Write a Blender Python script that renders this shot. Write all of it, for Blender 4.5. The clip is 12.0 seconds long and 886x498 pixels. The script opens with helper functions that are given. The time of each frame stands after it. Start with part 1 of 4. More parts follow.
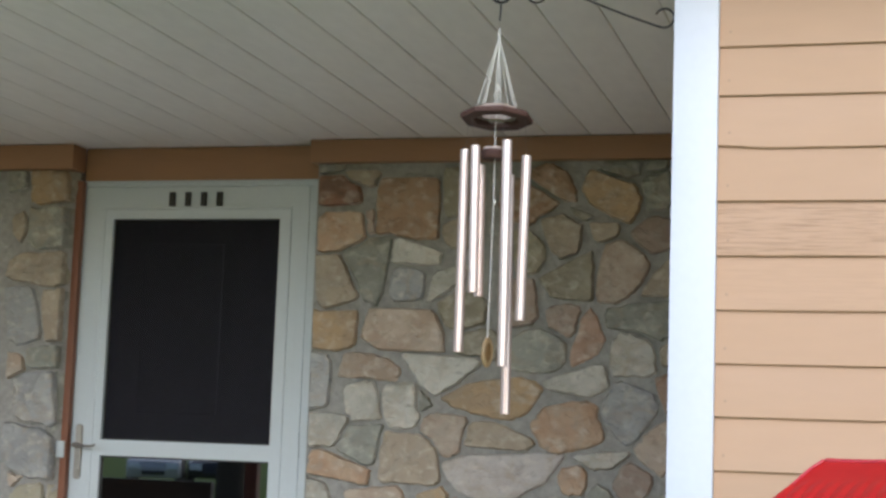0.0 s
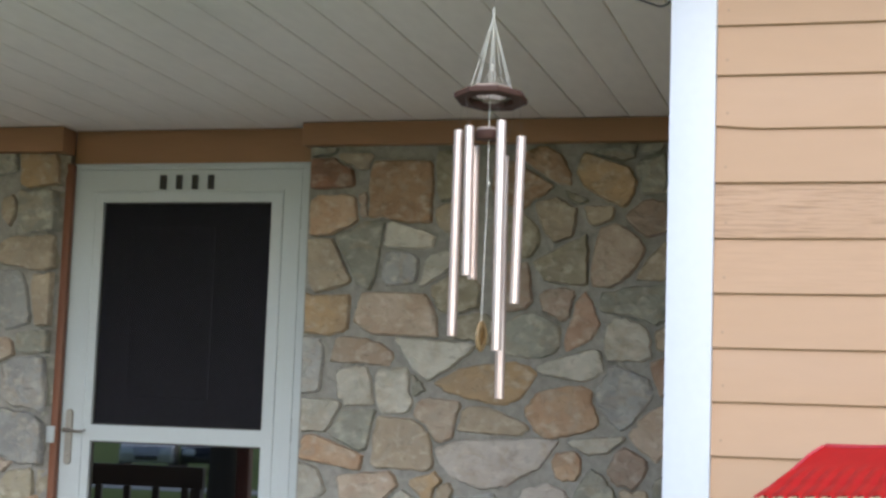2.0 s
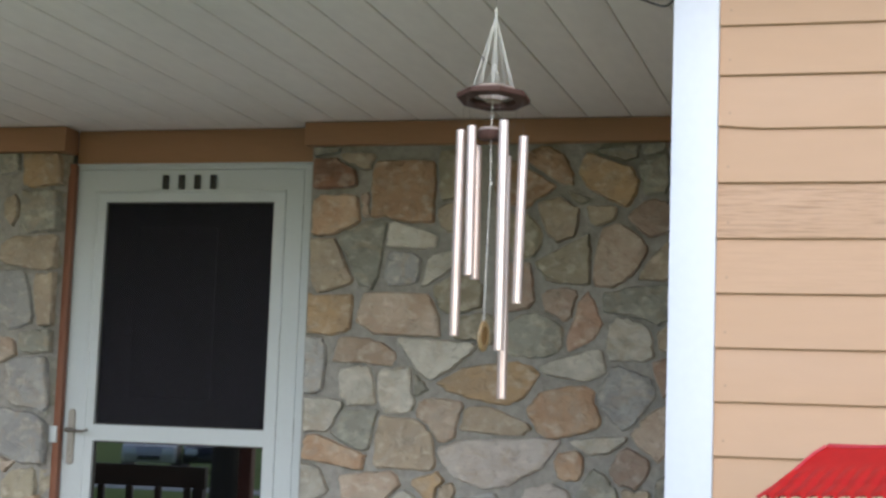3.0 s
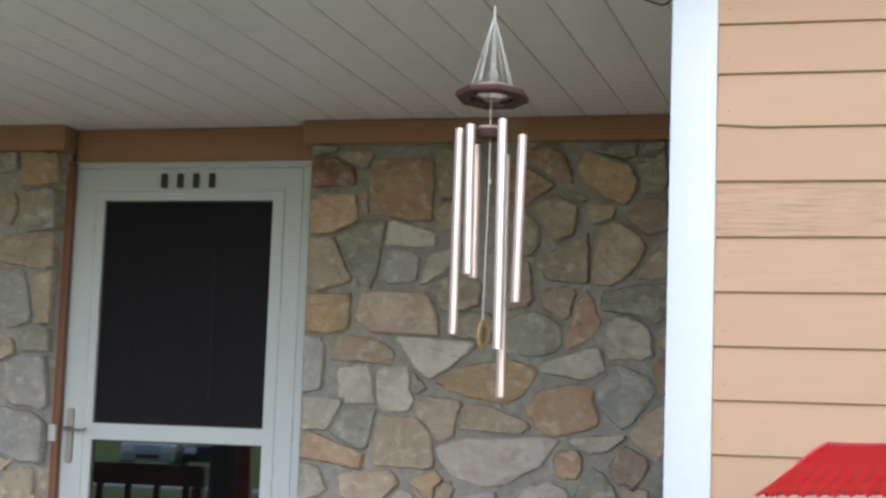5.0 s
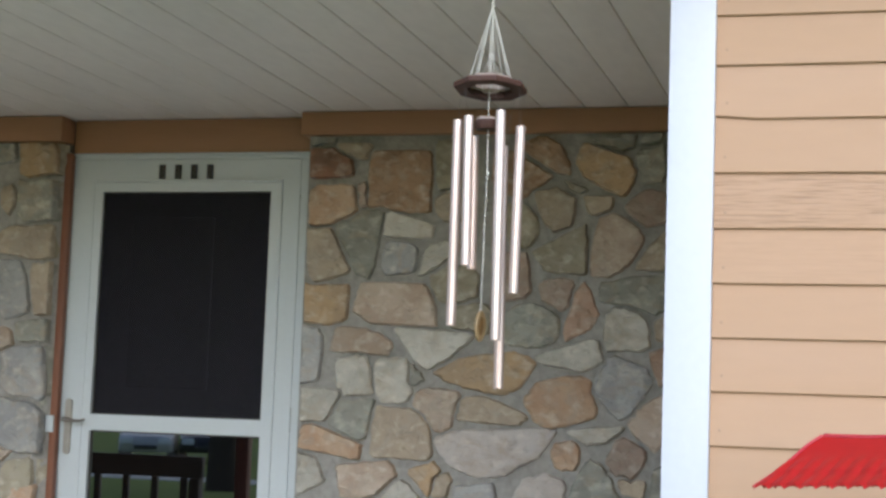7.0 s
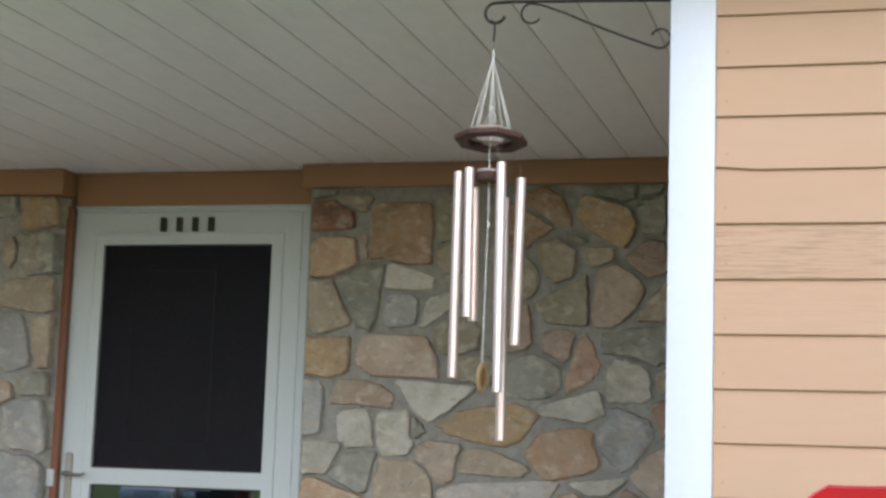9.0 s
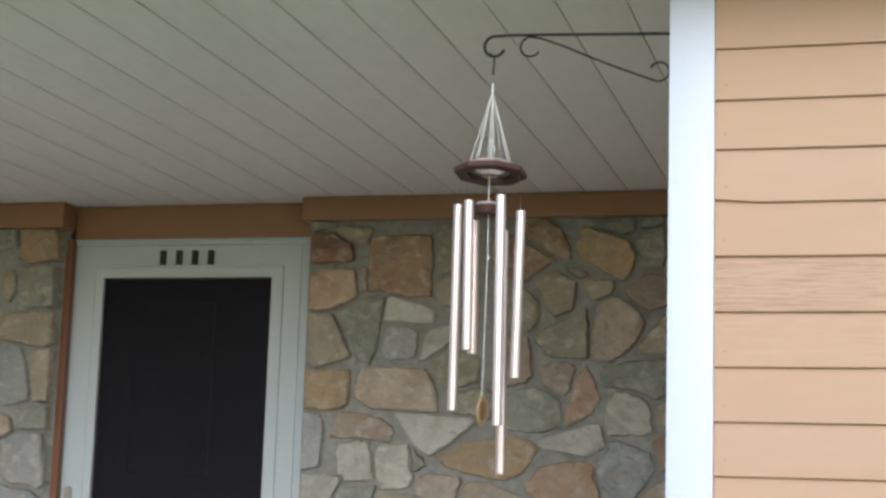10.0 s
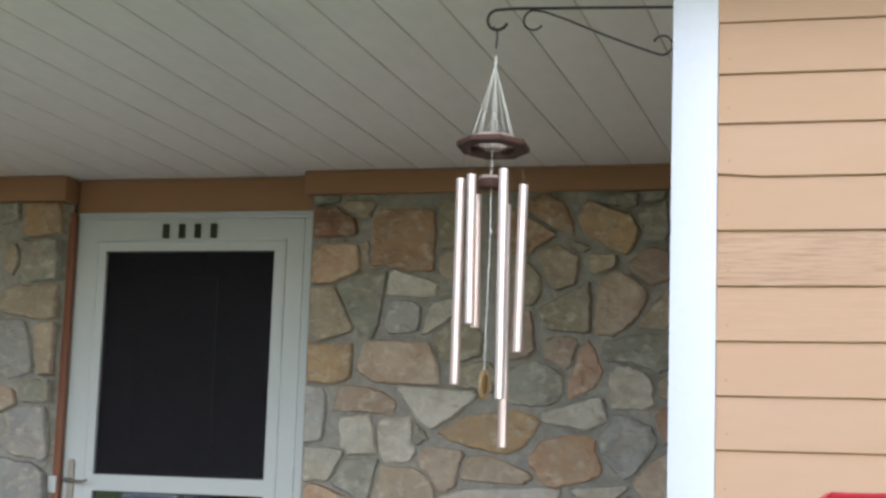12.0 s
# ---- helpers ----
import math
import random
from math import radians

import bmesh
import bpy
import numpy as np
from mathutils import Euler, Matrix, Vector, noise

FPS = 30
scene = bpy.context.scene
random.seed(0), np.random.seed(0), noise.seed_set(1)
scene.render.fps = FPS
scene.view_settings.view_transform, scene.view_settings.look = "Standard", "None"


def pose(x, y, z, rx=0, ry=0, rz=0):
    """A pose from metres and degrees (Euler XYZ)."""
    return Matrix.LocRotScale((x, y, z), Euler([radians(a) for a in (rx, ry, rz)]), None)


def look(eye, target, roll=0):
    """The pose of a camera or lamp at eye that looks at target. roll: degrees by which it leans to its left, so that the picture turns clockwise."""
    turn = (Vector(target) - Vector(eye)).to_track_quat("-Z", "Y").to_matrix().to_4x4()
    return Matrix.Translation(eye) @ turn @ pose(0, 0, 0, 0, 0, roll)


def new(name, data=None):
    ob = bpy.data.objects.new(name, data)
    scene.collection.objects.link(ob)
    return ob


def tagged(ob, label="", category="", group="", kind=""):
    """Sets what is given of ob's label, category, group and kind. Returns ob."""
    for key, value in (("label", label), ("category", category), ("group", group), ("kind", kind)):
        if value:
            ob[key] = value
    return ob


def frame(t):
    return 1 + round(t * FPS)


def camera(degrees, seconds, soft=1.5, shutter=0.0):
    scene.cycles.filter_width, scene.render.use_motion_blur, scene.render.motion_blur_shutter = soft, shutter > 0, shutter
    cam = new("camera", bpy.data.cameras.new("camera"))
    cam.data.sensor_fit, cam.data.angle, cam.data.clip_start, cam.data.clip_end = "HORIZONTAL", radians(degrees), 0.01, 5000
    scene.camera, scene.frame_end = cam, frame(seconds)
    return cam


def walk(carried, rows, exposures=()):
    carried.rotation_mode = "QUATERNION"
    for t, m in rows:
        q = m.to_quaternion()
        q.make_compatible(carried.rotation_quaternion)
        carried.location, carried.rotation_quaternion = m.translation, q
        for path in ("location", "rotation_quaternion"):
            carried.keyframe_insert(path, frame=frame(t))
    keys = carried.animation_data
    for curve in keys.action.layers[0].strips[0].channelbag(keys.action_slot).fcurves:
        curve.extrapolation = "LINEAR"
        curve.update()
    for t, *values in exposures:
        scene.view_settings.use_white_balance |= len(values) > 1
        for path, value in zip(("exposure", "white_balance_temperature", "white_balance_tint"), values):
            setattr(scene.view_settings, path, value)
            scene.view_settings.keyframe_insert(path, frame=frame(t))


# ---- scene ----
cam = camera(31.19, 12.0, soft=2.75)
PATH = [
    (0.0, pose(0.013, -0.048, 1.09, 96.840, -2.011, 15.289)),
    (0.5, pose(0.005, -0.019, 1.09, 96.881, -2.078, 15.262)),
    (0.7, pose(0.003, -0.012, 1.09, 96.875, -2.060, 15.240)),
    (0.8, pose(0, 0, 1.09, 96.370, -2.010, 14.960)),
    (1.0, pose(0, 0, 1.09, 96.346, -2.010, 14.940)),
    (1.5, pose(0, 0, 1.09, 96.348, -2.028, 14.921)),
    (2.0, pose(0, 0, 1.09, 96.316, -2.011, 15.047)),
    (2.5, pose(0, 0, 1.09, 96.308, -2.041, 15.084)),
    (3.0, pose(0, 0, 1.09, 96.310, -2.026, 15.132)),
    (5.0, pose(0, 0, 1.09, 96.260, -2.001, 15.091)),
    (5.5, pose(0, 0, 1.09, 96.245, -2.003, 15.122)),
    (6.0, pose(0, 0, 1.09, 96.192, -2.012, 15.015)),
    (6.5, pose(0, 0, 1.09, 96.162, -2.022, 14.978)),
    (6.7, pose(0, 0, 1.09, 95.945, -2.055, 15.009)),
    (8.3, pose(0, 0, 1.09, 96.557, -1.923, 15.066)),
    (8.4, pose(0, 0, 1.09, 96.840, -1.900, 15.060)),
    (8.5, pose(0, 0, 1.09, 97.443, -1.879, 15.055)),
    (9.0, pose(0, 0, 1.09, 97.817, -1.868, 15.075)),
    (9.5, pose(0, 0, 1.09, 98.090, -1.833, 15.055)),
    (9.9, pose(0, 0, 1.09, 98.800, -1.810, 15.070)),
    (10.0, pose(0, 0, 1.09, 99.002, -1.808, 15.071)),
    (10.5, pose(0, 0, 1.09, 99.001, -1.815, 15.094)),
    (10.6, pose(0, 0, 1.09, 98.980, -1.820, 15.100)),
    (10.8, pose(0, 0, 1.09, 98.470, -1.880, 15.135)),
    (11.0, pose(0, 0, 1.09, 98.245, -1.912, 15.151)),
    (11.5, pose(0, 0, 1.09, 98.191, -1.860, 15.119)),
    (12.0, pose(0, 0, 1.09, 98.054, -1.899, 15.155)),
]
walk(cam, PATH, exposures=[(0.0, 1.07, 5700, 10), (6.7, 1.08, 5700, 10), (8.5, 1.1, 5700, 10), (10.0, 1.14, 5700, 10), (12.0, 1.12, 5700, 10)])

# ---- light: a bright overcast sky and a wide soft sun from behind the viewer ----
world = bpy.data.worlds.new("sky")
scene.world = world
world.use_nodes = True
wn = world.node_tree
sky = wn.nodes.new("ShaderNodeTexSky")
sky.sky_type, sky.sun_disc = "NISHITA", False
sky.sun_elevation, sky.sun_rotation = radians(31), radians(165)
sky.air_density, sky.dust_density = 1.0, 1.5
wn.links.new(sky.outputs[0], wn.nodes["Background"].inputs[0])
wn.nodes["Background"].inputs[1].default_value = 0.15
sun = new("sun", bpy.data.lights.new("sun", "SUN"))
sun.data.energy, sun.data.angle, sun.data.color = 0.5, radians(60), (1.0, 0.98, 0.95)
sun.matrix_world = look((0.5, -7.5, 4.6), (0, 0, 0))


# ---- materials ----
def mat(name, base, rough=0.6, metal=0.0, tone=None, scale=8.0, fine=60.0, bump=0.15, stretch=(1, 1, 1), each=0.0, wear=0.5, shift=False, speck=0.03, deep=0.004):
    """A surface with large soft stains and fine grain: base drifts towards tone, the bump follows the grain."""
    m = bpy.data.materials.new(name)
    m.use_nodes = True
    t, b = m.node_tree, m.node_tree.nodes["Principled BSDF"]
    n = t.nodes.new
    co, mp = n("ShaderNodeTexCoord"), n("ShaderNodeMapping")
    mp.inputs["Scale"].default_value = stretch
    t.links.new(co.outputs["Object"], mp.inputs[0])
    if shift:
        who, far = n("ShaderNodeObjectInfo"), n("ShaderNodeMath")
        far.operation = "MULTIPLY"
        far.inputs[1].default_value = 40.0
        t.links.new(who.outputs["Random"], far.inputs[0])
        t.links.new(far.outputs[0], mp.inputs["Location"])
    big, small = n("ShaderNodeTexNoise"), n("ShaderNodeTexNoise")
    for tex, s, d in ((big, scale, 4), (small, fine, 5)):
        tex.inputs["Scale"].default_value, tex.inputs["Detail"].default_value = s, d
        t.links.new(mp.outputs[0], tex.inputs["Vector"])
    tone = tone or tuple(c * 0.7 for c in base)
    ramp = n("ShaderNodeMapRange")
    ramp.inputs[1].default_value, ramp.inputs[2].default_value = 0.35, 0.7
    t.links.new(big.outputs[0], ramp.inputs[0])
    mix = n("ShaderNodeMix")
    mix.data_type = "RGBA"
    mix.inputs[6].default_value, mix.inputs[7].default_value = (*base, 1), (*tone, 1)
    k = n("ShaderNodeMath")
    k.operation = "MULTIPLY"
    k.inputs[1].default_value = wear
    t.links.new(ramp.outputs[0], k.inputs[0])
    t.links.new(k.outputs[0], mix.inputs[0])
    hsv = n("ShaderNodeHueSaturation")
    v = n("ShaderNodeMapRange")
    v.inputs[1].default_value, v.inputs[2].default_value, v.inputs[3].default_value, v.inputs[4].default_value = 0.3, 0.7, 1 - speck, 1 + speck
    t.links.new(small.outputs[0], v.inputs[0])
    last = v.outputs[0]
    if each:
        info, r, mul = n("ShaderNodeObjectInfo"), n("ShaderNodeMapRange"), n("ShaderNodeMath")
        r.inputs[3].default_value, r.inputs[4].default_value = 1 - each, 1 + each
        mul.operation = "MULTIPLY"
        t.links.new(info.outputs["Random"], r.inputs[0])
        t.links.new(r.outputs[0], mul.inputs[0])
        t.links.new(last, mul.inputs[1])
        last = mul.outputs[0]
    t.links.new(last, hsv.inputs["Value"])
    t.links.new(mix.outputs[2], hsv.inputs["Color"])
    t.links.new(hsv.outputs[0], b.inputs["Base Color"])
    b.inputs["Roughness"].default_value, b.inputs["Metallic"].default_value = rough, metal
    if bump:
        bp = n("ShaderNodeBump")
        bp.inputs["Strength"].default_value, bp.inputs["Distance"].default_value = bump, deep
        t.links.new(small.outputs[0], bp.inputs["Height"])
        t.links.new(bp.outputs[0], b.inputs["Normal"])
    return m


M_WHITE = mat("white_paint", (0.565, 0.59, 0.65), 0.45, tone=(0.54, 0.565, 0.615), scale=3, bump=0.04, wear=0.5, speck=0.015)
M_DOOR = mat("white_door_enamel", (0.515, 0.568, 0.594), 0.35, tone=(0.482, 0.528, 0.54), scale=2.5, bump=0.03, wear=0.6, speck=0.015)
M_SIDING = mat("peach_siding", (0.437, 0.283, 0.176), 0.6, tone=(0.425, 0.265, 0.150), scale=3.0, fine=30, bump=0.08, stretch=(0.35, 1, 1.6), each=0.015, wear=0.7, shift=True, speck=0.015)


def grained(name, amount, fine):
    """Painted board with pressed wood grain: sparse thin wavy streaks along it, darker and sunk."""
    m = mat(name, (0.445, 0.288, 0.179), 0.6, tone=(0.43, 0.268, 0.154), scale=3.0, bump=0, stretch=(0.35, 1, 1.6), wear=0.7, speck=0.02)
    t, b = m.node_tree, m.node_tree.nodes["Principled BSDF"]
    n, link = t.nodes.new, t.links.new
    co = n("ShaderNodeTexCoord")
    streaks = []
    for scale, stretch, lean, lo, hi in ((26, (0.26, 1, 5.0), 2.5, 0.52, 0.72), (60, (0.11, 1, 4.0), -2.0, 0.53, 0.72)):
        mp, tex, ramp = n("ShaderNodeMapping"), n("ShaderNodeTexNoise"), n("ShaderNodeMapRange")
        mp.inputs["Scale"].default_value, mp.inputs["Rotation"].default_value = stretch, (0, math.radians(lean), 0)
        tex.inputs["Scale"].default_value, tex.inputs["Detail"].default_value, tex.inputs["Distortion"].default_value = scale * fine, 3, 0.5
        ramp.inputs[1].default_value, ramp.inputs[2].default_value = lo, hi
        link(co.outputs["Object"], mp.inputs[0])
        link(mp.outputs[0], tex.inputs["Vector"])
        link(tex.outputs[0], ramp.inputs[0])
        streaks.append(ramp.outputs[0])
    both, k, mix, bp = n("ShaderNodeMath"), n("ShaderNodeMath"), n("ShaderNodeMix"), n("ShaderNodeBump")
    both.operation, k.operation, mix.data_type = "MAXIMUM", "MULTIPLY", "RGBA"
    k.inputs[1].default_value = amount
    link(streaks[0], both.inputs[0])
    link(streaks[1], both.inputs[1])
    link(both.outputs[0], k.inputs[0])
    link(k.outputs[0], mix.inputs[0])
    link(b.inputs["Base Color"].links[0].from_socket, mix.inputs[6])
    mix.inputs[7].default_value = (0.27, 0.165, 0.095, 1)
    link(mix.outputs[2], b.inputs["Base Color"])
    bp.invert = True
    bp.inputs["Strength"].default_value, bp.inputs["Distance"].default_value = 0.5 * amount, 0.002
    link(both.outputs[0], bp.inputs["Height"])
    link(bp.outputs[0], b.inputs["Normal"])
    return m


M_GRAIN = grained("grained_siding", 0.8, 1.6)
M_GRAIN_FAINT = grained("lightly_grained_siding", 0.16, 1.2)
M_NAIL = mat("painted_nail_head", (0.36, 0.24, 0.155), 0.6, scale=20)
M_TRIM = mat("brown_trim", (0.325, 0.176, 0.090), 0.5, tone=(0.265, 0.142, 0.070), scale=2, fine=30, bump=0.15, stretch=(0.4, 1, 3))
M_CEIL = mat("ceiling_panel", (0.86, 0.845, 0.785), 0.45, tone=(0.79, 0.78, 0.72), scale=1.2, fine=30, bump=0.03, stretch=(1, 0.3, 1))
M_MORTAR = mat("mortar", (0.325, 0.320, 0.297), 0.95, tone=(0.245, 0.242, 0.224), scale=7, fine=45, bump=0.9, speck=0.14, deep=0.008)
M_BLACK = mat("black_iron", (0.028, 0.026, 0.024), 0.6, metal=0.2, scale=20, bump=0.2)
M_NUMBER = mat("black_plastic", (0.015, 0.014, 0.012), 0.5, scale=20, bump=0.05)
M_INNER = mat("dark_inner_door", (0.028, 0.027, 0.028), 0.85, tone=(0.022, 0.021, 0.022), scale=3, bump=0.05)
# the lengthwise colour streaks stand in for bands reflected in the tubes
M_TUBE = mat("satin_tube", (0.79, 0.665, 0.60), 0.38, metal=0.72, tone=(0.74, 0.59, 0.52), scale=4, fine=190, bump=0.6, stretch=(1, 1, 0.006), wear=0.6, speck=0.2, deep=0.0006)


def reflection_streaks(m, scale, dark, most):
    """Striped reflections put into a metal tube's colour: long fine darker warmer lines that also dull its gloss."""
    t, b = m.node_tree, m.node_tree.nodes["Principled BSDF"]
    n, link = t.nodes.new, t.links.new
    co, mp, tex, ramp, mix, rough = n("ShaderNodeTexCoord"), n("ShaderNodeMapping"), n("ShaderNodeTexNoise"), n("ShaderNodeMapRange"), n("ShaderNodeMix"), n("ShaderNodeMapRange")
    mp.inputs["Scale"].default_value = (1, 1, 0.002)
    tex.inputs["Scale"].default_value, tex.inputs["Detail"].default_value = scale, 2
    ramp.inputs[1].default_value, ramp.inputs[2].default_value, ramp.inputs[4].default_value = 0.44, 0.64, most
    rough.inputs[2].default_value, rough.inputs[3].default_value, rough.inputs[4].default_value = most, 0.34, 0.44
    mix.data_type = "RGBA"
    link(co.outputs["Object"], mp.inputs[0])
    link(mp.outputs[0], tex.inputs["Vector"])
    link(tex.outputs[0], ramp.inputs[0])
    link(ramp.outputs[0], mix.inputs[0])
    link(ramp.outputs[0], rough.inputs[0])
    link(rough.outputs[0], b.inputs["Roughness"])
    link(b.inputs["Base Color"].links[0].from_socket, mix.inputs[6])
    mix.inputs[7].default_value = (*dark, 1)
    link(mix.outputs[2], b.inputs["Base Color"])


# dark warm lines in the colour, for the tubes' striped reflections
reflection_streaks(M_TUBE, 330, (0.44, 0.31, 0.26), 0.75)
M_WOOD = mat("dark_red_wood", (0.068, 0.027, 0.018), 0.75, tone=(0.040, 0.019, 0.014), scale=9, fine=70, bump=0.1)
M_LINE = mat("thin_line", (0.22, 0.21, 0.19), 0.6, scale=40)
M_PALEWOOD = mat("pale_wood", (0.36, 0.30, 0.26), 0.6, tone=(0.30, 0.22, 0.18), scale=14, fine=70, bump=0.1)
M_AMBER = mat("amber_wood", (0.27, 0.195, 0.095), 0.45, tone=(0.22, 0.135, 0.055), scale=60, bump=0.1, wear=0.9)
M_AMBER_DARK = mat("dark_amber_wood", (0.17, 0.095, 0.03), 0.45, tone=(0.12, 0.07, 0.02), scale=60, bump=0.2, wear=0.9)
M_CORD = mat("white_cord", (0.72, 0.71, 0.66), 0.8, scale=40, bump=0.1)
# glossy, and pinker than the roof: sky sheen on the ridge is coloured in
M_RED_GLOSS = mat("red_rim_sheen", (0.46, 0.035, 0.045), 0.22, tone=(0.40, 0.015, 0.025), scale=10, bump=0.02)
M_RED = mat("red_plastic", (0.42, 0.011, 0.009), 0.5, tone=(0.35, 0.008, 0.008), scale=10, fine=60, bump=0.06)
M_RED.node_tree.nodes["Principled BSDF"].inputs["Specular IOR Level"].default_value = 0.3
M_STEEL = mat("satin_nickel", (0.40, 0.38, 0.34), 0.5, metal=0.8, scale=20, bump=0.03)
M_FLOOR = mat("porch_concrete", (0.58, 0.555, 0.52), 0.9, scale=3, fine=60, bump=0.5, speck=0.08)
M_ROAD = mat("street_concrete", (0.50, 0.49, 0.46), 0.9, scale=2, fine=80, bump=0.5)
M_ROOF = mat("shingles", (0.09, 0.08, 0.075), 0.9, scale=4, fine=60, bump=0.6)
M_GRASS = mat("lawn", (0.145, 0.20, 0.045), 1.0, tone=(0.165, 0.19, 0.06), scale=1.5, fine=30, bump=0.8, speck=0.15)
M_LEAF = mat("leaves", (0.06, 0.11, 0.025), 0.6, tone=(0.045, 0.085, 0.02), scale=1, fine=6, bump=0)
M_CASING = mat("orange_casing", (0.20, 0.080, 0.042), 0.55, tone=(0.15, 0.06, 0.03), scale=5, bump=0.15, stretch=(1, 1, 0.3))
M_DARKWOOD = mat("dark_wood", (0.075, 0.062, 0.058), 0.6, scale=8, bump=0.2)
M_BARK = mat("bark", (0.055, 0.042, 0.033), 0.95, scale=5, fine=20, bump=0.6, stretch=(1, 1, 0.3))
M_REDPOST = mat("red_brown_paint", (0.17, 0.062, 0.052), 0.5, scale=6, bump=0.1)
# darker than the plate: the dim surroundings it mirrors are in the colour
M_LEVER = mat("dark_reflection_nickel", (0.20, 0.18, 0.16), 0.45, metal=0.4, scale=30, bump=0.05)
M_LAMPGLASS = mat("clear_lamp_glass", (0.80, 0.79, 0.80), 0.2, scale=6, bump=0)
M_SILVER = mat("silver_paint", (0.56, 0.525, 0.50), 0.3, metal=0.3, scale=6, bump=0)

M_DARKPAINT = mat("dark_paint", (0.02, 0.02, 0.024), 0.2, scale=6, bump=0)


def see_through(name, tint, rough, clear, ior=1.3):
    """A dark woven screen or a clear pane: part of the light passes straight through."""
    m = bpy.data.materials.new(name)
    m.use_nodes = True
    t, b = m.node_tree, m.node_tree.nodes["Principled BSDF"]
    b.inputs["Base Color"].default_value, b.inputs["Roughness"].default_value = (*tint, 1), rough
    b.inputs["IOR"].default_value = ior
    hole, mix = t.nodes.new("ShaderNodeBsdfTransparent"), t.nodes.new("ShaderNodeMixShader")
    mix.inputs[0].default_value = clear
    t.links.new(b.outputs[0], mix.inputs[1])
    t.links.new(hole.outputs[0], mix.inputs[2])
    t.links.new(mix.outputs[0], t.nodes["Material Output"].inputs[0])
    return m


M_SCREEN = see_through("insect_screen", (0.018, 0.0178, 0.025), 0.75, 0.45)
M_GLASS = see_through("window_glass", (0.003, 0.003, 0.003), 0.015, 0.10, 2.8)


for m in (M_GRASS, M_BARK):
    m.node_tree.nodes["Principled BSDF"].inputs["Specular IOR Level"].default_value = 0.05


def stone_mat(name, base, stain):
    """Weathered field stone: broad stains, pale chipped crystals, dark pits, and broken relief at three scales."""
    m = bpy.data.materials.new(name)
    m.use_nodes = True
    t, b = m.node_tree, m.node_tree.nodes["Principled BSDF"]
    n, link = t.nodes.new, t.links.new
    co, who, far, add = n("ShaderNodeTexCoord"), n("ShaderNodeObjectInfo"), n("ShaderNodeMath"), n("ShaderNodeVectorMath")
    far.operation, add.operation = "MULTIPLY", "ADD"
    far.inputs[1].default_value = 60.0
    link(who.outputs["Random"], far.inputs[0])
    link(co.outputs["Object"], add.inputs[0])
    link(far.outputs[0], add.inputs[1])
    flat = n("ShaderNodeVectorMath")
    flat.operation = "MULTIPLY"
    flat.inputs[1].default_value = (0.9, 1.0, 1.15)
    link(add.outputs[0], flat.inputs[0])

    def cloud(scale, detail, lo, hi, twist=0.0):
        tex, r = n("ShaderNodeTexNoise"), n("ShaderNodeMapRange")
        tex.inputs["Scale"].default_value, tex.inputs["Detail"].default_value, tex.inputs["Distortion"].default_value = scale, detail, twist
        r.inputs[1].default_value, r.inputs[2].default_value = lo, hi
        link(flat.outputs[0], tex.inputs["Vector"])
        link(tex.outputs[0], r.inputs[0])
        return r.outputs[0], tex.outputs[0]

    def blend(a, colour, factor, most):
        k, mix = n("ShaderNodeMath"), n("ShaderNodeMix")
        k.operation, mix.data_type = "MULTIPLY", "RGBA"
        k.inputs[1].default_value = most
        link(factor, k.inputs[0])
        link(k.outputs[0], mix.inputs[0])
        if a is None:
            mix.inputs[6].default_value = (*base, 1)
        else:
            link(a, mix.inputs[6])
        mix.inputs[7].default_value = (*colour, 1)
        return mix.outputs[2]

    pale = tuple(0.45 * c + 0.55 * p for c, p in zip(base, (0.62, 0.58, 0.50)))
    broad, _ = cloud(8, 5, 0.42, 0.60, 0.6)
    chips, chip_h = cloud(26, 8, 0.52, 0.72, 0.25)
    pits, pit_h = cloud(42, 5, 0.60, 0.76, 0.3)
    veins, _ = cloud(11, 6, 0.50, 0.66, 1.4)
    _, ridge_h = cloud(15, 4, 0, 1, 0.9)
    _, grain_h = cloud(120, 3, 0, 1)
    c = blend(None, stain, broad, 0.9)
    c = blend(c, (0.36, 0.29, 0.20) if base[0] < 1.25 * base[2] else (0.34, 0.32, 0.27), veins, 0.38)
    c = blend(c, pale, chips, 0.75)
    c = blend(c, tuple(0.4 * v for v in base), pits, 0.42)
    hue, r = n("ShaderNodeHueSaturation"), n("ShaderNodeMapRange")
    r.inputs[3].default_value, r.inputs[4].default_value = 0.9, 1.12
    link(who.outputs["Random"], r.inputs[0])
    link(r.outputs[0], hue.inputs["Value"])
    link(c, hue.inputs["Color"])
    link(hue.outputs[0], b.inputs["Base Color"])
    b.inputs["Roughness"].default_value = 0.9
    last = None
    for h, strength, deep in ((ridge_h, 0.7, 0.016), (chip_h, 0.85, 0.012), (pit_h, 0.5, 0.006), (grain_h, 0.4, 0.002)):
        bp = n("ShaderNodeBump")
        bp.inputs["Strength"].default_value, bp.inputs["Distance"].default_value = strength, deep
        link(h, bp.inputs["Height"])
        if last:
            link(last, bp.inputs["Normal"])
        last = bp.outputs[0]
    link(last, b.inputs["Normal"])
    return m


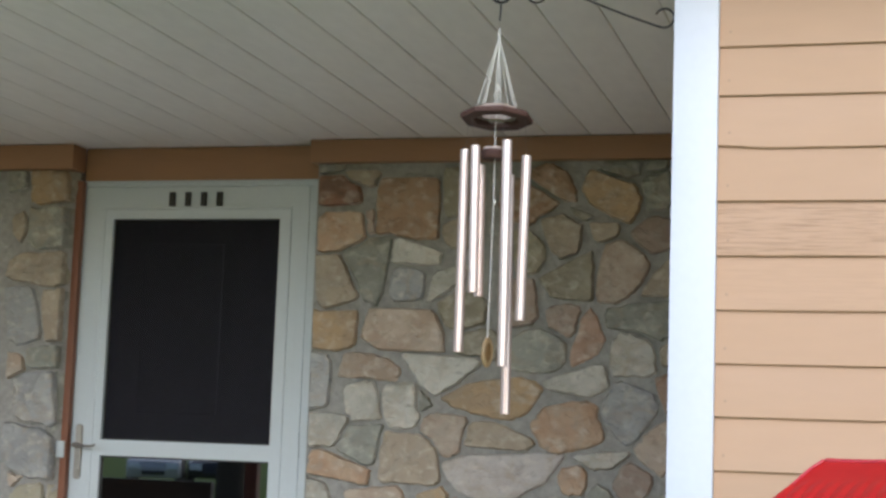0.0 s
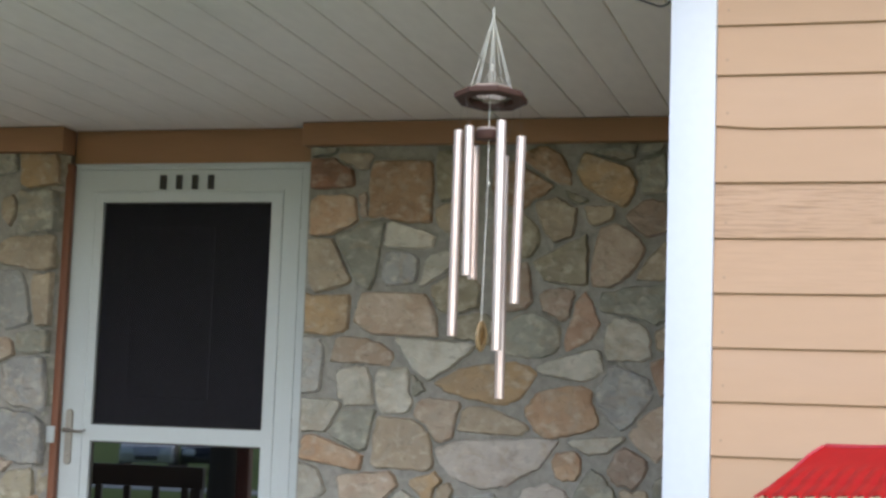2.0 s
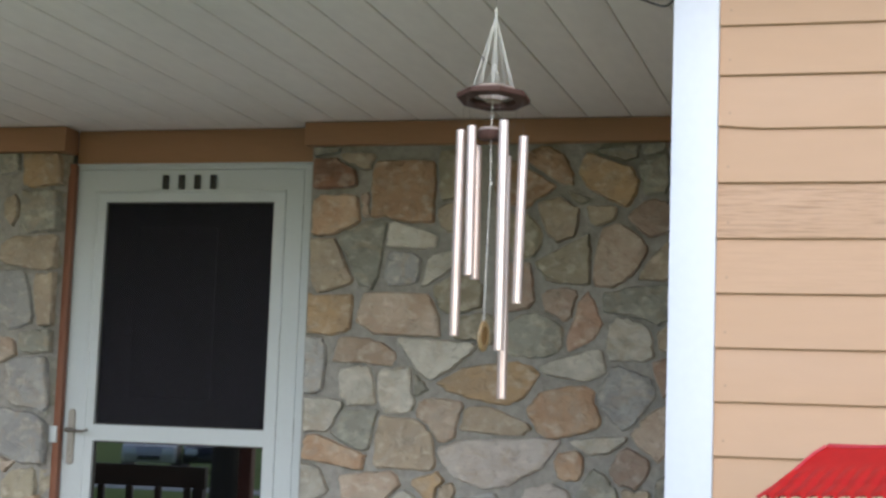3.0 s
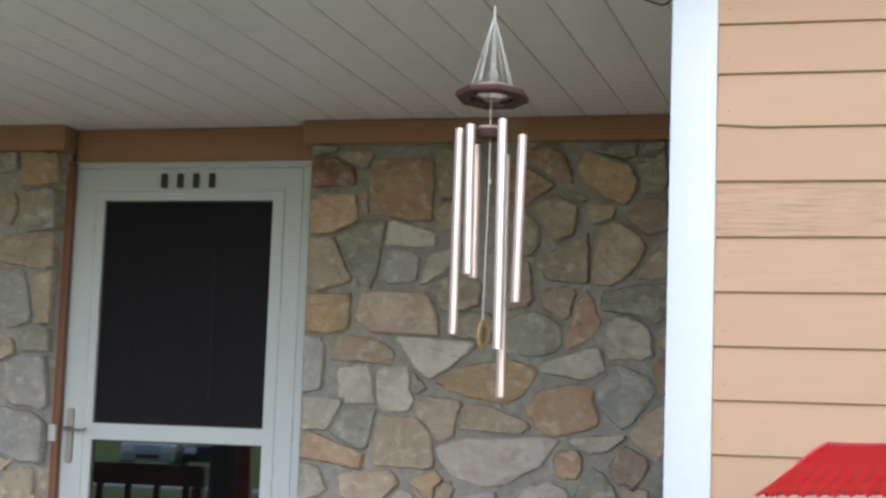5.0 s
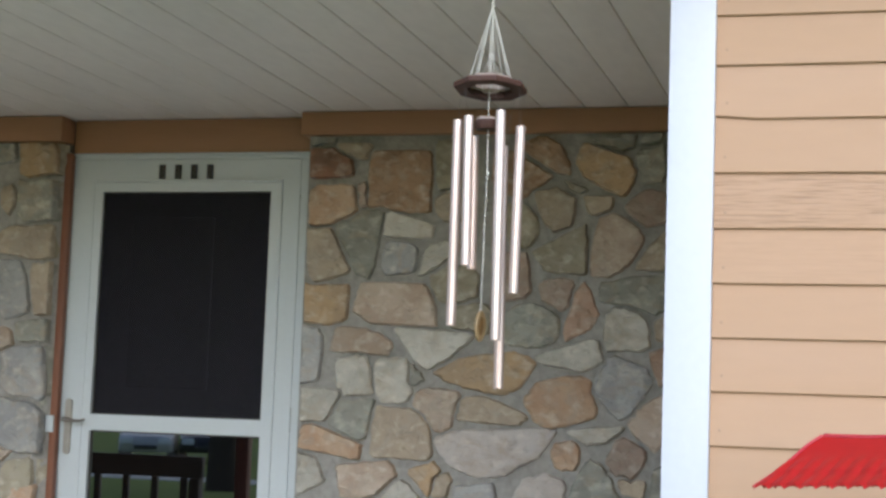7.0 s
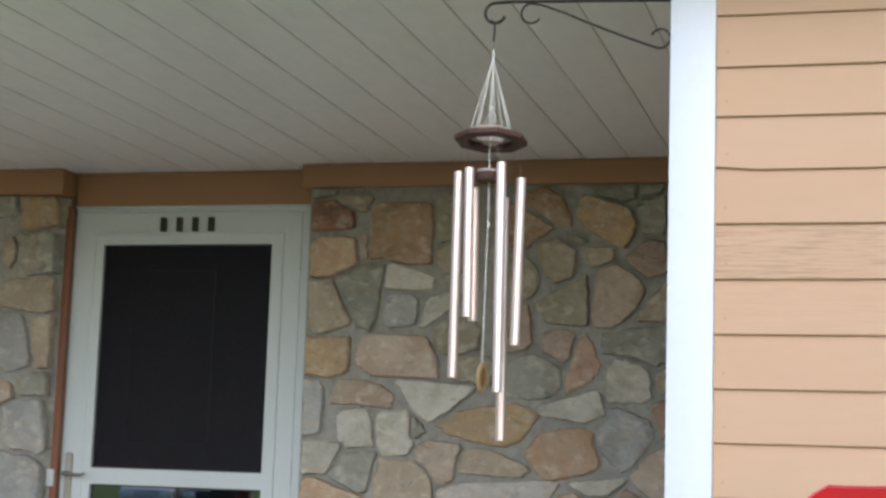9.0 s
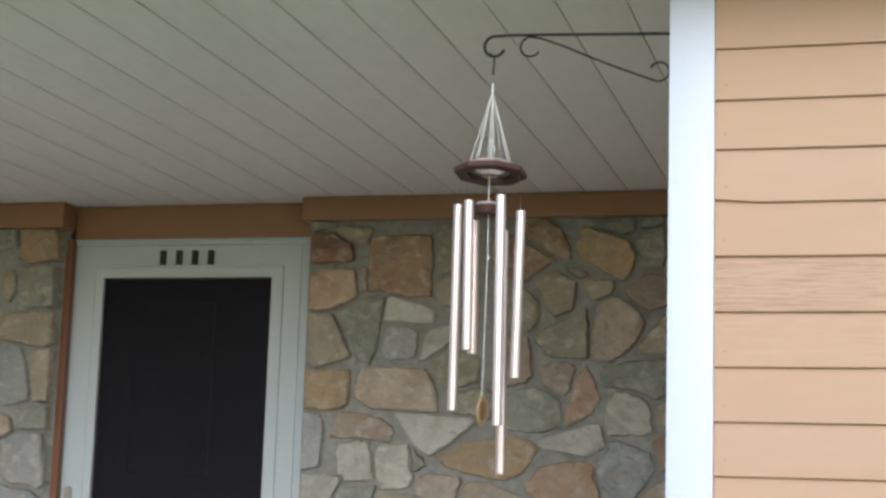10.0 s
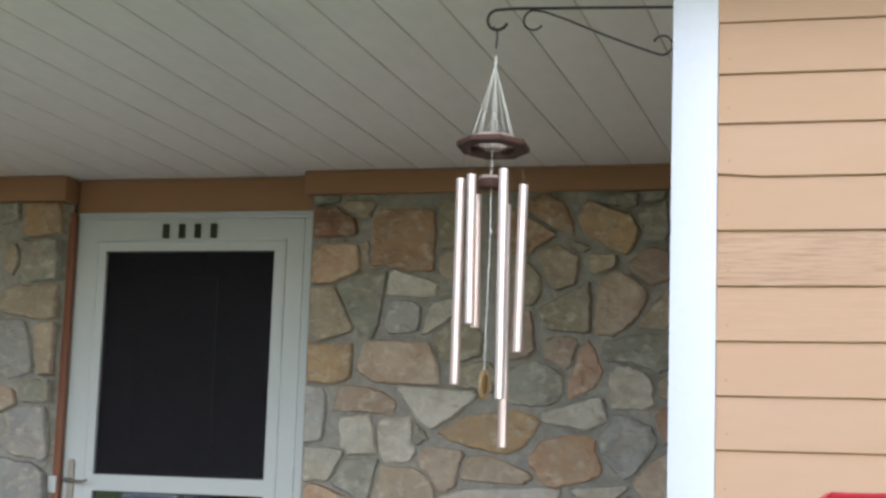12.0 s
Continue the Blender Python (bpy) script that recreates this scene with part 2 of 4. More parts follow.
# ---- building helpers ----
def boxed(bm, x0, x1, y0, y1, z0, z1, bevel=0.0):
    """Adds a box to bm between the given planes, with rounded edges."""
    r = bmesh.ops.create_cube(bm, size=1.0, matrix=Matrix.LocRotScale(((x0 + x1) / 2, (y0 + y1) / 2, (z0 + z1) / 2), None, (x1 - x0, y1 - y0, z1 - z0)))
    if bevel:
        es = {e for v in r["verts"] for e in v.link_edges}
        bmesh.ops.bevel(bm, geom=list(es), offset=bevel, segments=2, profile=0.6, affect="EDGES")
    return bm


def rod(bm, pts, radius, seg=10, close=True):
    """Adds a round bar along the points to bm; radius may be a list, one for each point."""
    pts = [Vector(p) for p in pts]
    radii = radius if isinstance(radius, (list, tuple)) else [radius] * len(pts)
    rings, side = [], None
    for i, p in enumerate(pts):
        d = (pts[min(i + 1, len(pts) - 1)] - pts[max(i - 1, 0)]).normalized()
        if side is None:
            side = d.orthogonal().normalized()
        side = (side - d * side.dot(d)).normalized()
        up = d.cross(side)
        rings.append([bm.verts.new(p + (side * math.cos(a) + up * math.sin(a)) * radii[i]) for a in (2 * math.pi * k / seg for k in range(seg))])
    for a, b in zip(rings, rings[1:]):
        for k in range(seg):
            bm.faces.new((a[k], a[(k + 1) % seg], b[(k + 1) % seg], b[k]))
    if close:
        bm.faces.new(rings[0][::-1])
        bm.faces.new(rings[-1])
    return bm


def mesh_of(name, bm, material, smooth=None):
    bmesh.ops.recalc_face_normals(bm, faces=bm.faces[:])
    me = bpy.data.meshes.new(name)
    bm.to_mesh(me)
    bm.free()
    me.materials.append(material)
    if smooth:
        me.shade_smooth()
        me.set_sharp_from_angle(angle=radians(smooth))
    return me


def part(name, bm, material, parent=None, label="", smooth=40):
    ob = new(name, mesh_of(name, bm, material, smooth))
    if parent:
        ob.parent = parent
    return tagged(ob, label)


def thing(name, label, category, group="", kind=""):
    return tagged(new(name), label, category, group, kind)


STONE = {}
for tone, base, stain in (
    ("brown", (0.289, 0.158, 0.096), (0.202, 0.125, 0.084)),
    ("orangebrown", (0.332, 0.223, 0.136), (0.273, 0.180, 0.109)),
    ("rust", (0.447, 0.267, 0.164), (0.360, 0.213, 0.131)),
    ("orange", (0.420, 0.305, 0.174), (0.354, 0.267, 0.169)),
    ("orangetan", (0.447, 0.332, 0.223), (0.392, 0.256, 0.158)),
    ("tan", (0.392, 0.332, 0.240), (0.332, 0.278, 0.207)),
    ("olive", (0.316, 0.289, 0.207), (0.262, 0.234, 0.169)),
    ("grey", (0.300, 0.305, 0.256), (0.240, 0.240, 0.202)),
    ("light", (0.458, 0.447, 0.382), (0.371, 0.360, 0.300)),
    ("pale", (0.567, 0.556, 0.480), (0.480, 0.469, 0.398)),
    ("blue", (0.349, 0.354, 0.332), (0.278, 0.283, 0.273)),
    ("pink", (0.354, 0.278, 0.218), (0.294, 0.223, 0.174)),
    ("pinktan", (0.436, 0.365, 0.283), (0.360, 0.278, 0.202)),
    ("pinkorange", (0.385, 0.275, 0.20), (0.32, 0.215, 0.15)),
    ("lightpink", (0.458, 0.431, 0.387), (0.382, 0.338, 0.289)),
):
    STONE[tone] = stone_mat("stone_" + tone, *[(0.99 * r, g, 1.035 * b) for r, g, b in (base, stain)])


# ---- the setting ----
Y_TRIM, Y_MORTAR, Y_DOOR = 5.33, 5.368, 5.447
Z_CEIL = 2.163
WALL_L, WALL_R = -2.962, -1.975   # the doorway between the stone walls

bm = bmesh.new()   # level by the house, falling gently to the street
rows = [[bm.verts.new((x, y, z)) for x in (-170, -60, 0, 60, 170)] for y, z in ((90, -0.40), (-9, -0.40), (-14, -0.47), (-24, -0.74), (-29, -0.80), (-170, -0.80))]
for a, b in zip(rows, rows[1:]):
    for k in range(4):
        bm.faces.new((a[k], b[k], b[k + 1], a[k + 1]))
tagged(part("ground", bm, M_GRASS), "green mown lawn in front of the house", "ground", kind="structure")
bm = bmesh.new()
boxed(bm, -90, 90, -27.0, -25.1, -0.95, -0.730, 0.02)
tagged(part("road", bm, M_ROAD), "pale worn concrete drive beyond the lawn", "road", kind="structure")
bm = bmesh.new()
boxed(bm, -4.96, -0.36, 2.45, 5.7, -0.40, 0.0, 0.012)
tagged(part("floor", bm, M_FLOOR), "pale concrete porch slab", "floor", kind="structure")

# ceiling: long narrow panels with recessed joints, all in one mesh
bm = bmesh.new()
PLANK, JOINT = 0.1524, -0.9634
for k in range(-26, 4):
    x0 = JOINT + k * PLANK
    gap = (0.0028, 0.0021) if k % 2 == 0 else (0.0021, 0.0028)
    boxed(bm, x0 + gap[0], x0 + PLANK - gap[1], 2.70, Y_DOOR + 0.03, Z_CEIL, Z_CEIL + 0.012, 0.0018)
boxed(bm, -4.85, -0.36, 2.70, Y_DOOR + 0.03, Z_CEIL + 0.007, Z_CEIL + 0.05)
tagged(part("ceiling", bm, M_CEIL, smooth=30), "pale panelled porch ceiling with long dark joints", "ceiling", kind="structure")
bm = bmesh.new()
boxed(bm, -0.355, 5.0, 2.70, 2.978, 2.19, 2.24, 0.003)
tagged(part("soffit", bm, M_CEIL), "pale soffit under the roof overhang", "soffit", kind="structure")
bm = bmesh.new()
boxed(bm, -4.85, 5.0, 2.67, 2.698, 2.15, 2.34, 0.004)
tagged(part("fascia", bm, M_WHITE), "white fascia board along the eave", "fascia", kind="structure")
bm = bmesh.new()
v = [bm.verts.new(p) for p in ((-5.05, 2.62, 2.345), (5.2, 2.62, 2.345), (5.2, 7.2, 3.9), (-5.05, 7.2, 3.9))]
bm.faces.new(v)
bmesh.ops.extrude_face_region(bm, geom=bm.faces[:])
for q in bm.verts[4:]:
    q.co.z += 0.08
tagged(part("roof", bm, M_ROOF), "dark shingle roof over the porch", "roof", kind="structure")

# stone wall with the doorway through it
wall = thing("wall_stone", "wall of irregular field stones in grey mortar", "wall", kind="structure")
bm = bmesh.new()
foot = [(-4.85, Y_MORTAR), (-3.022, Y_MORTAR), (-2.979, 5.412), (-2.979, 5.70), (-4.85, 5.70)]
low, high = [[bm.verts.new((x, y, z)) for x, y in foot] for z in (0.0, Z_CEIL)]
bm.faces.new(low)
bm.faces.new(high)
for k in range(5):
    bm.faces.new((low[k], low[(k + 1) % 5], high[(k + 1) % 5], high[k]))
boxed(bm, WALL_R, 0.2, Y_MORTAR, 5.70, 0, Z_CEIL)
boxed(bm, -2.978, WALL_R - 0.001, 5.50, 5.70, 2.03, Z_CEIL)
part("mortar_bed", bm, M_MORTAR, wall)
# end wall added out of view, to hold light off the left stones
bm = bmesh.new()
boxed(bm, -4.95, -4.85, 2.6, 5.8, -0.4, Z_CEIL)
tagged(part("wall_end", bm, M_SIDING), "plain end wall added out of view to dim the porch's left side", "wall", kind="structure")

# brown frieze under the ceiling, stepped back over the door
FRIEZE = "brown painted frieze board under the porch ceiling"
bm = bmesh.new()
boxed(bm, -4.85, -2.958, Y_TRIM, 5.4345, 2.066, Z_CEIL - 0.002, 0.003)
tagged(part("trim", bm, M_TRIM), FRIEZE, "trim", kind="structure")
bm = bmesh.new()
boxed(bm, -1.998, -0.30, Y_TRIM, 5.4345, 2.077, Z_CEIL - 0.002, 0.003)
tagged(part("trim", bm, M_TRIM), FRIEZE, "trim", kind="structure")
bm = bmesh.new()
boxed(bm, -2.957, -1.999, Y_DOOR - 0.012, 5.498, 2.032, Z_CEIL - 0.002, 0.003)
tagged(part("trim", bm, M_TRIM), "brown header board set back over the door", "trim", kind="structure")
bm = bmesh.new()
boxed(bm, -2.978, -2.9500, 5.406, 5.438, 0.0, 2.031, 0.005)
tagged(part("trim", bm, M_CASING), "worn orange-brown door casing", "trim", kind="structure")


# front wall with lap siding and its white corner board
def siding_board(z0, z1, material, lift=0.0):
    """One lap board: its lower edge stands proud, its upper edge tucks under the next; lift raises the free end of the lower edge."""
    bm = bmesh.new()
    xs = [-0.2885, -0.27, -0.25, -0.23, -0.21, -0.18, 0.2, 1.0, 4.6]
    rows = []
    for x in xs:
        up = lift * max(0.0, min(1.0, (-0.21 - x) / 0.07)) + 0.0012 * noise.noise((x * 2.5, z0 * 9, 0))
        prof = ((2.9925, z0 + up + 0.001), (2.9815, z0 + up), (2.9800, z0 + up + 0.0015), (2.9800, z0 + up + 0.003), (2.9880, z1 + 0.012), (2.9945, z1 + 0.012))
        rows.append([bm.verts.new((x, y, z)) for y, z in prof])
    for a, b in zip(rows, rows[1:]):
        for k in range(len(a) - 1):
            bm.faces.new((a[k], a[k + 1], b[k + 1], b[k]))
    bm.faces.new(rows[0])
    bm.faces.new(rows[-1][::-1])
    return mesh_of("board", bm, material, 25)


side = thing("wall_siding", "peach painted lap siding on the front wall", "wall", kind="structure")
bm = bmesh.new()
boxed(bm, -0.36, 4.6, 2.995, 3.11, -0.4, 2.6)
boxed(bm, -0.36, -0.25, 3.111, 5.40, -0.4, 2.6)
boxed(bm, 4.6, 4.75, 2.995, 7.0, -0.4, 2.6)
boxed(bm, -4.95, 4.7, 6.9, 7.0, -0.4, 2.6)
part("sheathing", bm, M_SIDING, side)
LAPS = [1.963, 1.862, 1.765, 1.663, 1.560, 1.455, 1.352, 1.2495, 1.150, 1.050]
edges = [2.166, 2.0645] + LAPS + [1.050 - 0.1015 * k for k in range(1, 15)]
for k in range(len(edges) - 1):
    b = new("board", siding_board(edges[k + 1], edges[k], M_GRAIN if k == 6 else M_GRAIN_FAINT if k == 7 else M_SIDING, 0.0055 if k == 4 else 0.0))
    b.parent = side
for k in range(3, 12):
    bm = bmesh.new()
    rod(bm, [(0, 0.004, 0), (0, -0.0012, 0), (0, -0.0016, 0)], [0.0026, 0.0026, 0.0015], 8)
    nail = part("nail", bm, M_NAIL, side)
    nail.location = (-0.268 + 0.006 * noise.noise((k * 1.7, 0, 0)), 2.9826, edges[k] + 0.030 + 0.004 * noise.noise((0, k * 2.3, 0)))
bm = bmesh.new()
boxed(bm, -0.3754, -0.2889, 2.970, 2.9945, -0.4, 2.6, 0.0025)
boxed(bm, -0.3754, -0.3605, 2.9946, 3.085, -0.4, 2.6, 0.0025)
tagged(part("corner_trim", bm, M_WHITE), "bright white painted corner board", "trim", kind="structure")


# ---- storm door ----
door = thing("door_1", "closed white storm door with dark screen over glass", "door", kind="structure")
yd = Y_DOOR
bm = bmesh.new()   # outer frame: jambs and head with a small drip cap
boxed(bm, -2.973, -2.955, yd - 0.008, yd + 0.05, 0.0, 2.010, 0.002)
boxed(bm, -2.030, -1.976, yd - 0.008, yd + 0.05, 0.0, 2.010, 0.002)
boxed(bm, -2.973, -1.976, yd - 0.008, yd + 0.05, 2.0105, 2.026, 0.002)
boxed(bm, -2.980, -1.972, yd - 0.022, yd + 0.05, 2.0262, 2.0315, 0.0015)
part("door_frame", bm, M_DOOR, door)
L, R_, TOP = -2.9535, -2.0345, 2.0090
SL, SR, ST, SB, GT, GB = -2.833, -2.149, 1.8875, 1.0450, 0.985, 0.20


def rail(name, x0, x1, z0, z1, y0=yd, y1=yd + 0.036, bevel=0.004):
    bm = bmesh.new()
    boxed(bm, x0, x1, y0, y1, z0, z1, bevel)
    return part(name, bm, M_DOOR, door)


bm = bmesh.new()
for x0, x1, z0, z1 in ((L, SL, 0.03, TOP), (SR, R_, 0.03, TOP), (SL, SR, ST, TOP), (SL, SR, GT, SB), (SL, SR, 0.03, GB)):
    boxed(bm, x0, x1, yd, yd + 0.036, z0, z1)
part("leaf_frame", bm, M_DOOR, door)
rail("raised_moulding", -2.876, -2.102, 1.9220, 1.9330, yd - 0.010, yd + 0.004, 0.003)
rail("raised_moulding", -2.112, -2.101, 0.10, 1.9215, yd - 0.008, yd + 0.004, 0.003)
rail("raised_moulding", -2.877, -2.865, 0.10, 1.9215, yd - 0.0035, yd + 0.004, 0.003)
for z0, z1 in ((SB, ST), (GB, GT)):
    bm = bmesh.new()
    for x0, x1, a, b in ((SL, SL + 0.006, z0, z1), (SR - 0.006, SR, z0, z1), (SL + 0.006, SR - 0.006, z0, z0 + 0.006), (SL + 0.006, SR - 0.006, z1 - 0.006, z1)):
        boxed(bm, x0, x1, yd + 0.014, yd + 0.024, a, b)
    part("gasket", bm, M_NUMBER, door)
bm = bmesh.new()
boxed(bm, SL, SR, yd + 0.0185, yd + 0.0195, SB, ST)
part("insect_screen", bm, M_SCREEN, door, "dark fine insect screen")
bm = bmesh.new()
boxed(bm, SL, SR, yd + 0.018, yd + 0.022, GB, GT)
pane = part("pane", bm, M_GLASS, door, "glossy clear glass pane")
pane.visible_shadow = False

# lever handle with its long plate, and the strike box on the casing
bm = bmesh.new()
ring = []
for k in range(24):
    a = 2 * math.pi * (k + 0.5) / 24
    ring.append((-2.9205 + 0.0145 * math.cos(a), (1.085 if k < 12 else 0.906) + 0.0145 * math.sin(a)))
loops = [[bm.verts.new((-2.9205 + (x + 2.9205) * s, y, 0.9955 + (z - 0.9955) * (1 - (1 - s) * 0.12))) for x, z in ring] for s, y in ((1, yd - 0.0005), (1, yd - 0.007), (0.8, yd - 0.010))]
for a, b in zip(loops, loops[1:]):
    for k in range(24):
        bm.faces.new((a[k], a[(k + 1) % 24], b[(k + 1) % 24], b[k]))
bm.faces.new(loops[0])
bm.faces.new(loops[-1])
plate = part("handle_plate", bm, M_STEEL, door, "satin nickel plate")
bm = bmesh.new()
rod(bm, [(-2.9205, yd - 0.010, 1.0215), (-2.9205, yd - 0.045, 1.0215)], 0.009, 12)
rod(bm, [(-2.9225, yd - 0.045, 1.0215), (-2.90, yd - 0.047, 1.0205), (-2.87, yd - 0.047, 1.0175), (-2.848, yd - 0.046, 1.0180), (-2.832, yd - 0.043, 1.0245)], [0.009, 0.0065, 0.005, 0.0046, 0.004], 10)
part("lever", bm, M_LEVER, plate, "nickel lever with its dark reflection in the colour")
bm = bmesh.new()
rod(bm, [(-2.9205, yd - 0.010, 0.925), (-2.9205, yd - 0.018, 0.925)], 0.007, 12)
part("lock_button", bm, M_STEEL, plate)
bm = bmesh.new()
boxed(bm, -2.990, -2.957, 5.395, 5.4055, 0.972, 1.034, 0.003)
part("strike_box", bm, M_DOOR, door)
for z in (1.83, 1.05, 0.35):
    bm = bmesh.new()
    boxed(bm, -2.0325, -2.0305, yd - 0.004, yd + 0.01, z - 0.045, z + 0.045)
    part("hinge", bm, M_NUMBER, door)

# four plain bars where the number stands
for x in (-2.587, -2.522, -2.4575, -2.393):
    bm = bmesh.new()
    boxed(bm, x - 0.0105, x + 0.0105, yd - 0.0165, yd - 0.0005, 1.9345, 1.988, 0.0015)
    tagged(part("number_bar", bm, M_NUMBER), "black plain bar on the door head", "sign", "bars on the door")

# the inner door behind the screen, with sunk panels
inner = thing("inner_door", "dark closed inner door behind the screen", "door")
bm = bmesh.new()
boxed(bm, -2.955, -2.035, 5.53, 5.57, 0.02, 2.02)
for x0, x1, z0, z1 in ((-2.73, -2.40, 1.15, 1.80), (-2.73, -2.40, 0.2, 0.95)):
    boxed(bm, x0, x1, 5.516, 5.531, z0, z1, 0.008)
part("slab", bm, M_INNER, inner)


# ---- wall bracket and wind chime ----
bracket = thing("wall_bracket", "black wrought-iron scroll bracket on the corner board", "bracket")
yb = 3.03


def arc(cx, cz, r, a0, a1, n=14, r1=None):
    r1 = r if r1 is None else r1
    return [(cx + (r + (r1 - r) * k / n) * math.cos(radians(a0 + (a1 - a0) * k / n)), yb, cz + (r + (r1 - r) * k / n) * math.sin(radians(a0 + (a1 - a0) * k / n))) for k in range(n + 1)]


bm = bmesh.new()
rod(bm, [(-0.378, yb, 2.0130), (-0.55, yb, 2.0195), (-0.70, yb, 2.0247)] + arc(-0.7370, 2.0030, 0.0208, 90, 338, 18, 0.0212), 0.0031, 8)
part("arm", bm, M_BLACK, bracket)
bm = bmesh.new()
rod(bm, arc(-0.6625, 1.9990, 0.0205, 326, 92, 14) + [(-0.640, yb, 2.0150), (-0.592, yb, 1.9960), (-0.534, yb, 1.9690), (-0.477, yb, 1.9445), (-0.421, yb, 1.9225)] + arc(-0.4025, 1.9370, 0.0200, 250, 515, 14, 0.0185), 0.0022, 8)
part("scroll_brace", bm, M_BLACK, bracket)
bm = bmesh.new()
boxed(bm, -0.3805, -0.3756, yb - 0.012, yb + 0.012, 1.90, 2.035, 0.0015)
part("wall_plate", bm, M_BLACK, bracket)

chime = thing("wind_chime", "wind chime with six pale copper-toned tubes and wooden octagon", "wind chime")
cx, cy = -0.7388, yb
bm = bmesh.new()
rod(bm, [(cx + 0.001, cy, 1.985), (cx + 0.0015, cy, 1.965), (cx, cy, 1.949), (cx, cy, 1.944)], 0.0021, 6)
rod(bm, [(cx - 0.006, cy, 1.990), (cx - 0.003, cy, 1.9815), (cx + 0.001, cy, 1.980), (cx + 0.001, cy, 1.985)], 0.0017, 6)
part("hook", bm, M_BLACK, chime, "small black wire hook")
bm = bmesh.new()
rod(bm, [(cx, cy, 1.9445), (cx, cy, 1.926)], 0.00025, 5)
part("loop_line", bm, M_LINE, chime)
bm = bmesh.new()
rod(bm, [(cx, cy, 1.927), (cx + 0.0004, cy, 1.915), (cx, cy, 1.905)], [0.0016, 0.0030, 0.0024], 7)
part("knot", bm, M_CORD, chime)
for k in range(8):
    a = radians(22.5 + 45 * k)
    bm = bmesh.new()
    rod(bm, [(cx, cy, 1.909), (cx + 0.041 * math.cos(a), cy + 0.041 * math.sin(a), 1.762 - 0.0039 * math.sin(a))], 0.00085, 6)
    part("cord", bm, M_CORD, chime, "white nylon cord")
bm = bmesh.new()
rod(bm, [(cx, cy, 1.905), (cx - 0.001, cy, 1.80), (cx - 0.002, cy, 1.70), (cx - 0.001, cy, 1.569), (cx - 0.005, cy, 1.294)], 0.0010, 6)
part("centre_cord", bm, M_CORD, chime)
for zk in (1.806, 1.569):
    bm = bmesh.new()
    rod(bm, [(cx - 0.001, cy, zk + 0.006), (cx + 0.0015, cy, zk), (cx - 0.001, cy, zk - 0.006)], [0.0010, 0.0030, 0.0010], 7)
    part("knot", bm, M_CORD, chime)


def octagon_ring(bm, ro, ri, z0, z1, n=8, turn=22.5):
    rings = []
    for r, z in ((ri, z0), (ro - 0.002, z0), (ro, z0 + 0.002), (ro, z1 - 0.002), (ro - 0.002, z1), (ri, z1)):
        rings.append([bm.verts.new((cx + r * math.cos(radians(turn + 360 * k / n)), cy + r * math.sin(radians(turn + 360 * k / n)), z)) for k in range(n)])
    for a, b in zip(rings, rings[1:] + rings[:1]):
        for k in range(n):
            bm.faces.new((a[k], a[(k + 1) % n], b[(k + 1) % n], b[k]))


bm = bmesh.new()
octagon_ring(bm, 0.0745, 0.047, 1.7345, 1.7465)
bmesh.ops.rotate(bm, cent=(cx, cy, 1.742), matrix=Matrix.Rotation(radians(-5.5), 3, "X"), verts=bm.verts[:])
part("octagon_ring", bm, M_WOOD, chime, "dark red wooden octagon ring", smooth=30)
bm = bmesh.new()
octagon_ring(bm, 0.049, 0.034, 1.7467, 1.7585)
bmesh.ops.rotate(bm, cent=(cx, cy, 1.742), matrix=Matrix.Rotation(radians(-5.5), 3, "X"), verts=bm.verts[:])
part("top_rim", bm, M_PALEWOOD, chime, "pale worn wooden rim", smooth=30)
bm = bmesh.new()
octagon_ring(bm, 0.0180, 0.0150, 1.7330, 1.7370, 16)
part("inner_ring", bm, M_PALEWOOD, chime, "small pale ring hung inside the octagon", smooth=30)
for k in range(4):
    a = radians(20 + 90 * k)
    bm = bmesh.new()
    rod(bm, [(cx, cy, 1.806), (cx + 0.014 * math.cos(a), cy + 0.014 * math.sin(a), 1.775), (cx + 0.0165 * math.cos(a), cy + 0.0165 * math.sin(a), 1.737)], 0.0004, 5)
    part("inner_cord", bm, M_CORD, chime)
bm = bmesh.new()
rod(bm, [(cx - 0.004, cy, 1.656), (cx - 0.004, cy, 1.659), (cx - 0.004, cy, 1.672), (cx - 0.004, cy, 1.675)], [0.023, 0.0255, 0.0255, 0.0225], 24)
clapper = part("clapper", bm, M_WOOD, chime, "dark round wooden clapper")
bm = bmesh.new()
rod(bm, [(cx - 0.004, cy, 1.6752), (cx - 0.004, cy, 1.680)], [0.0235, 0.0215], 24)
part("cap", bm, M_PALEWOOD, clapper)

TUBES = (   # angle round the ring, top x and z, foot x and z
    (190, -0.8058, 1.6792, -0.8064, 1.2656),
    (130, -0.7686, 1.6757, -0.7652, 1.3801),
    (250, -0.7835, 1.6550, -0.7803, 1.3826),
    (70, -0.7016, 1.6834, -0.6982, 1.2350),
    (310, -0.7190, 1.6317, -0.7144, 1.1447),
    (10, -0.6718, 1.6603, -0.6764, 1.3292),
)
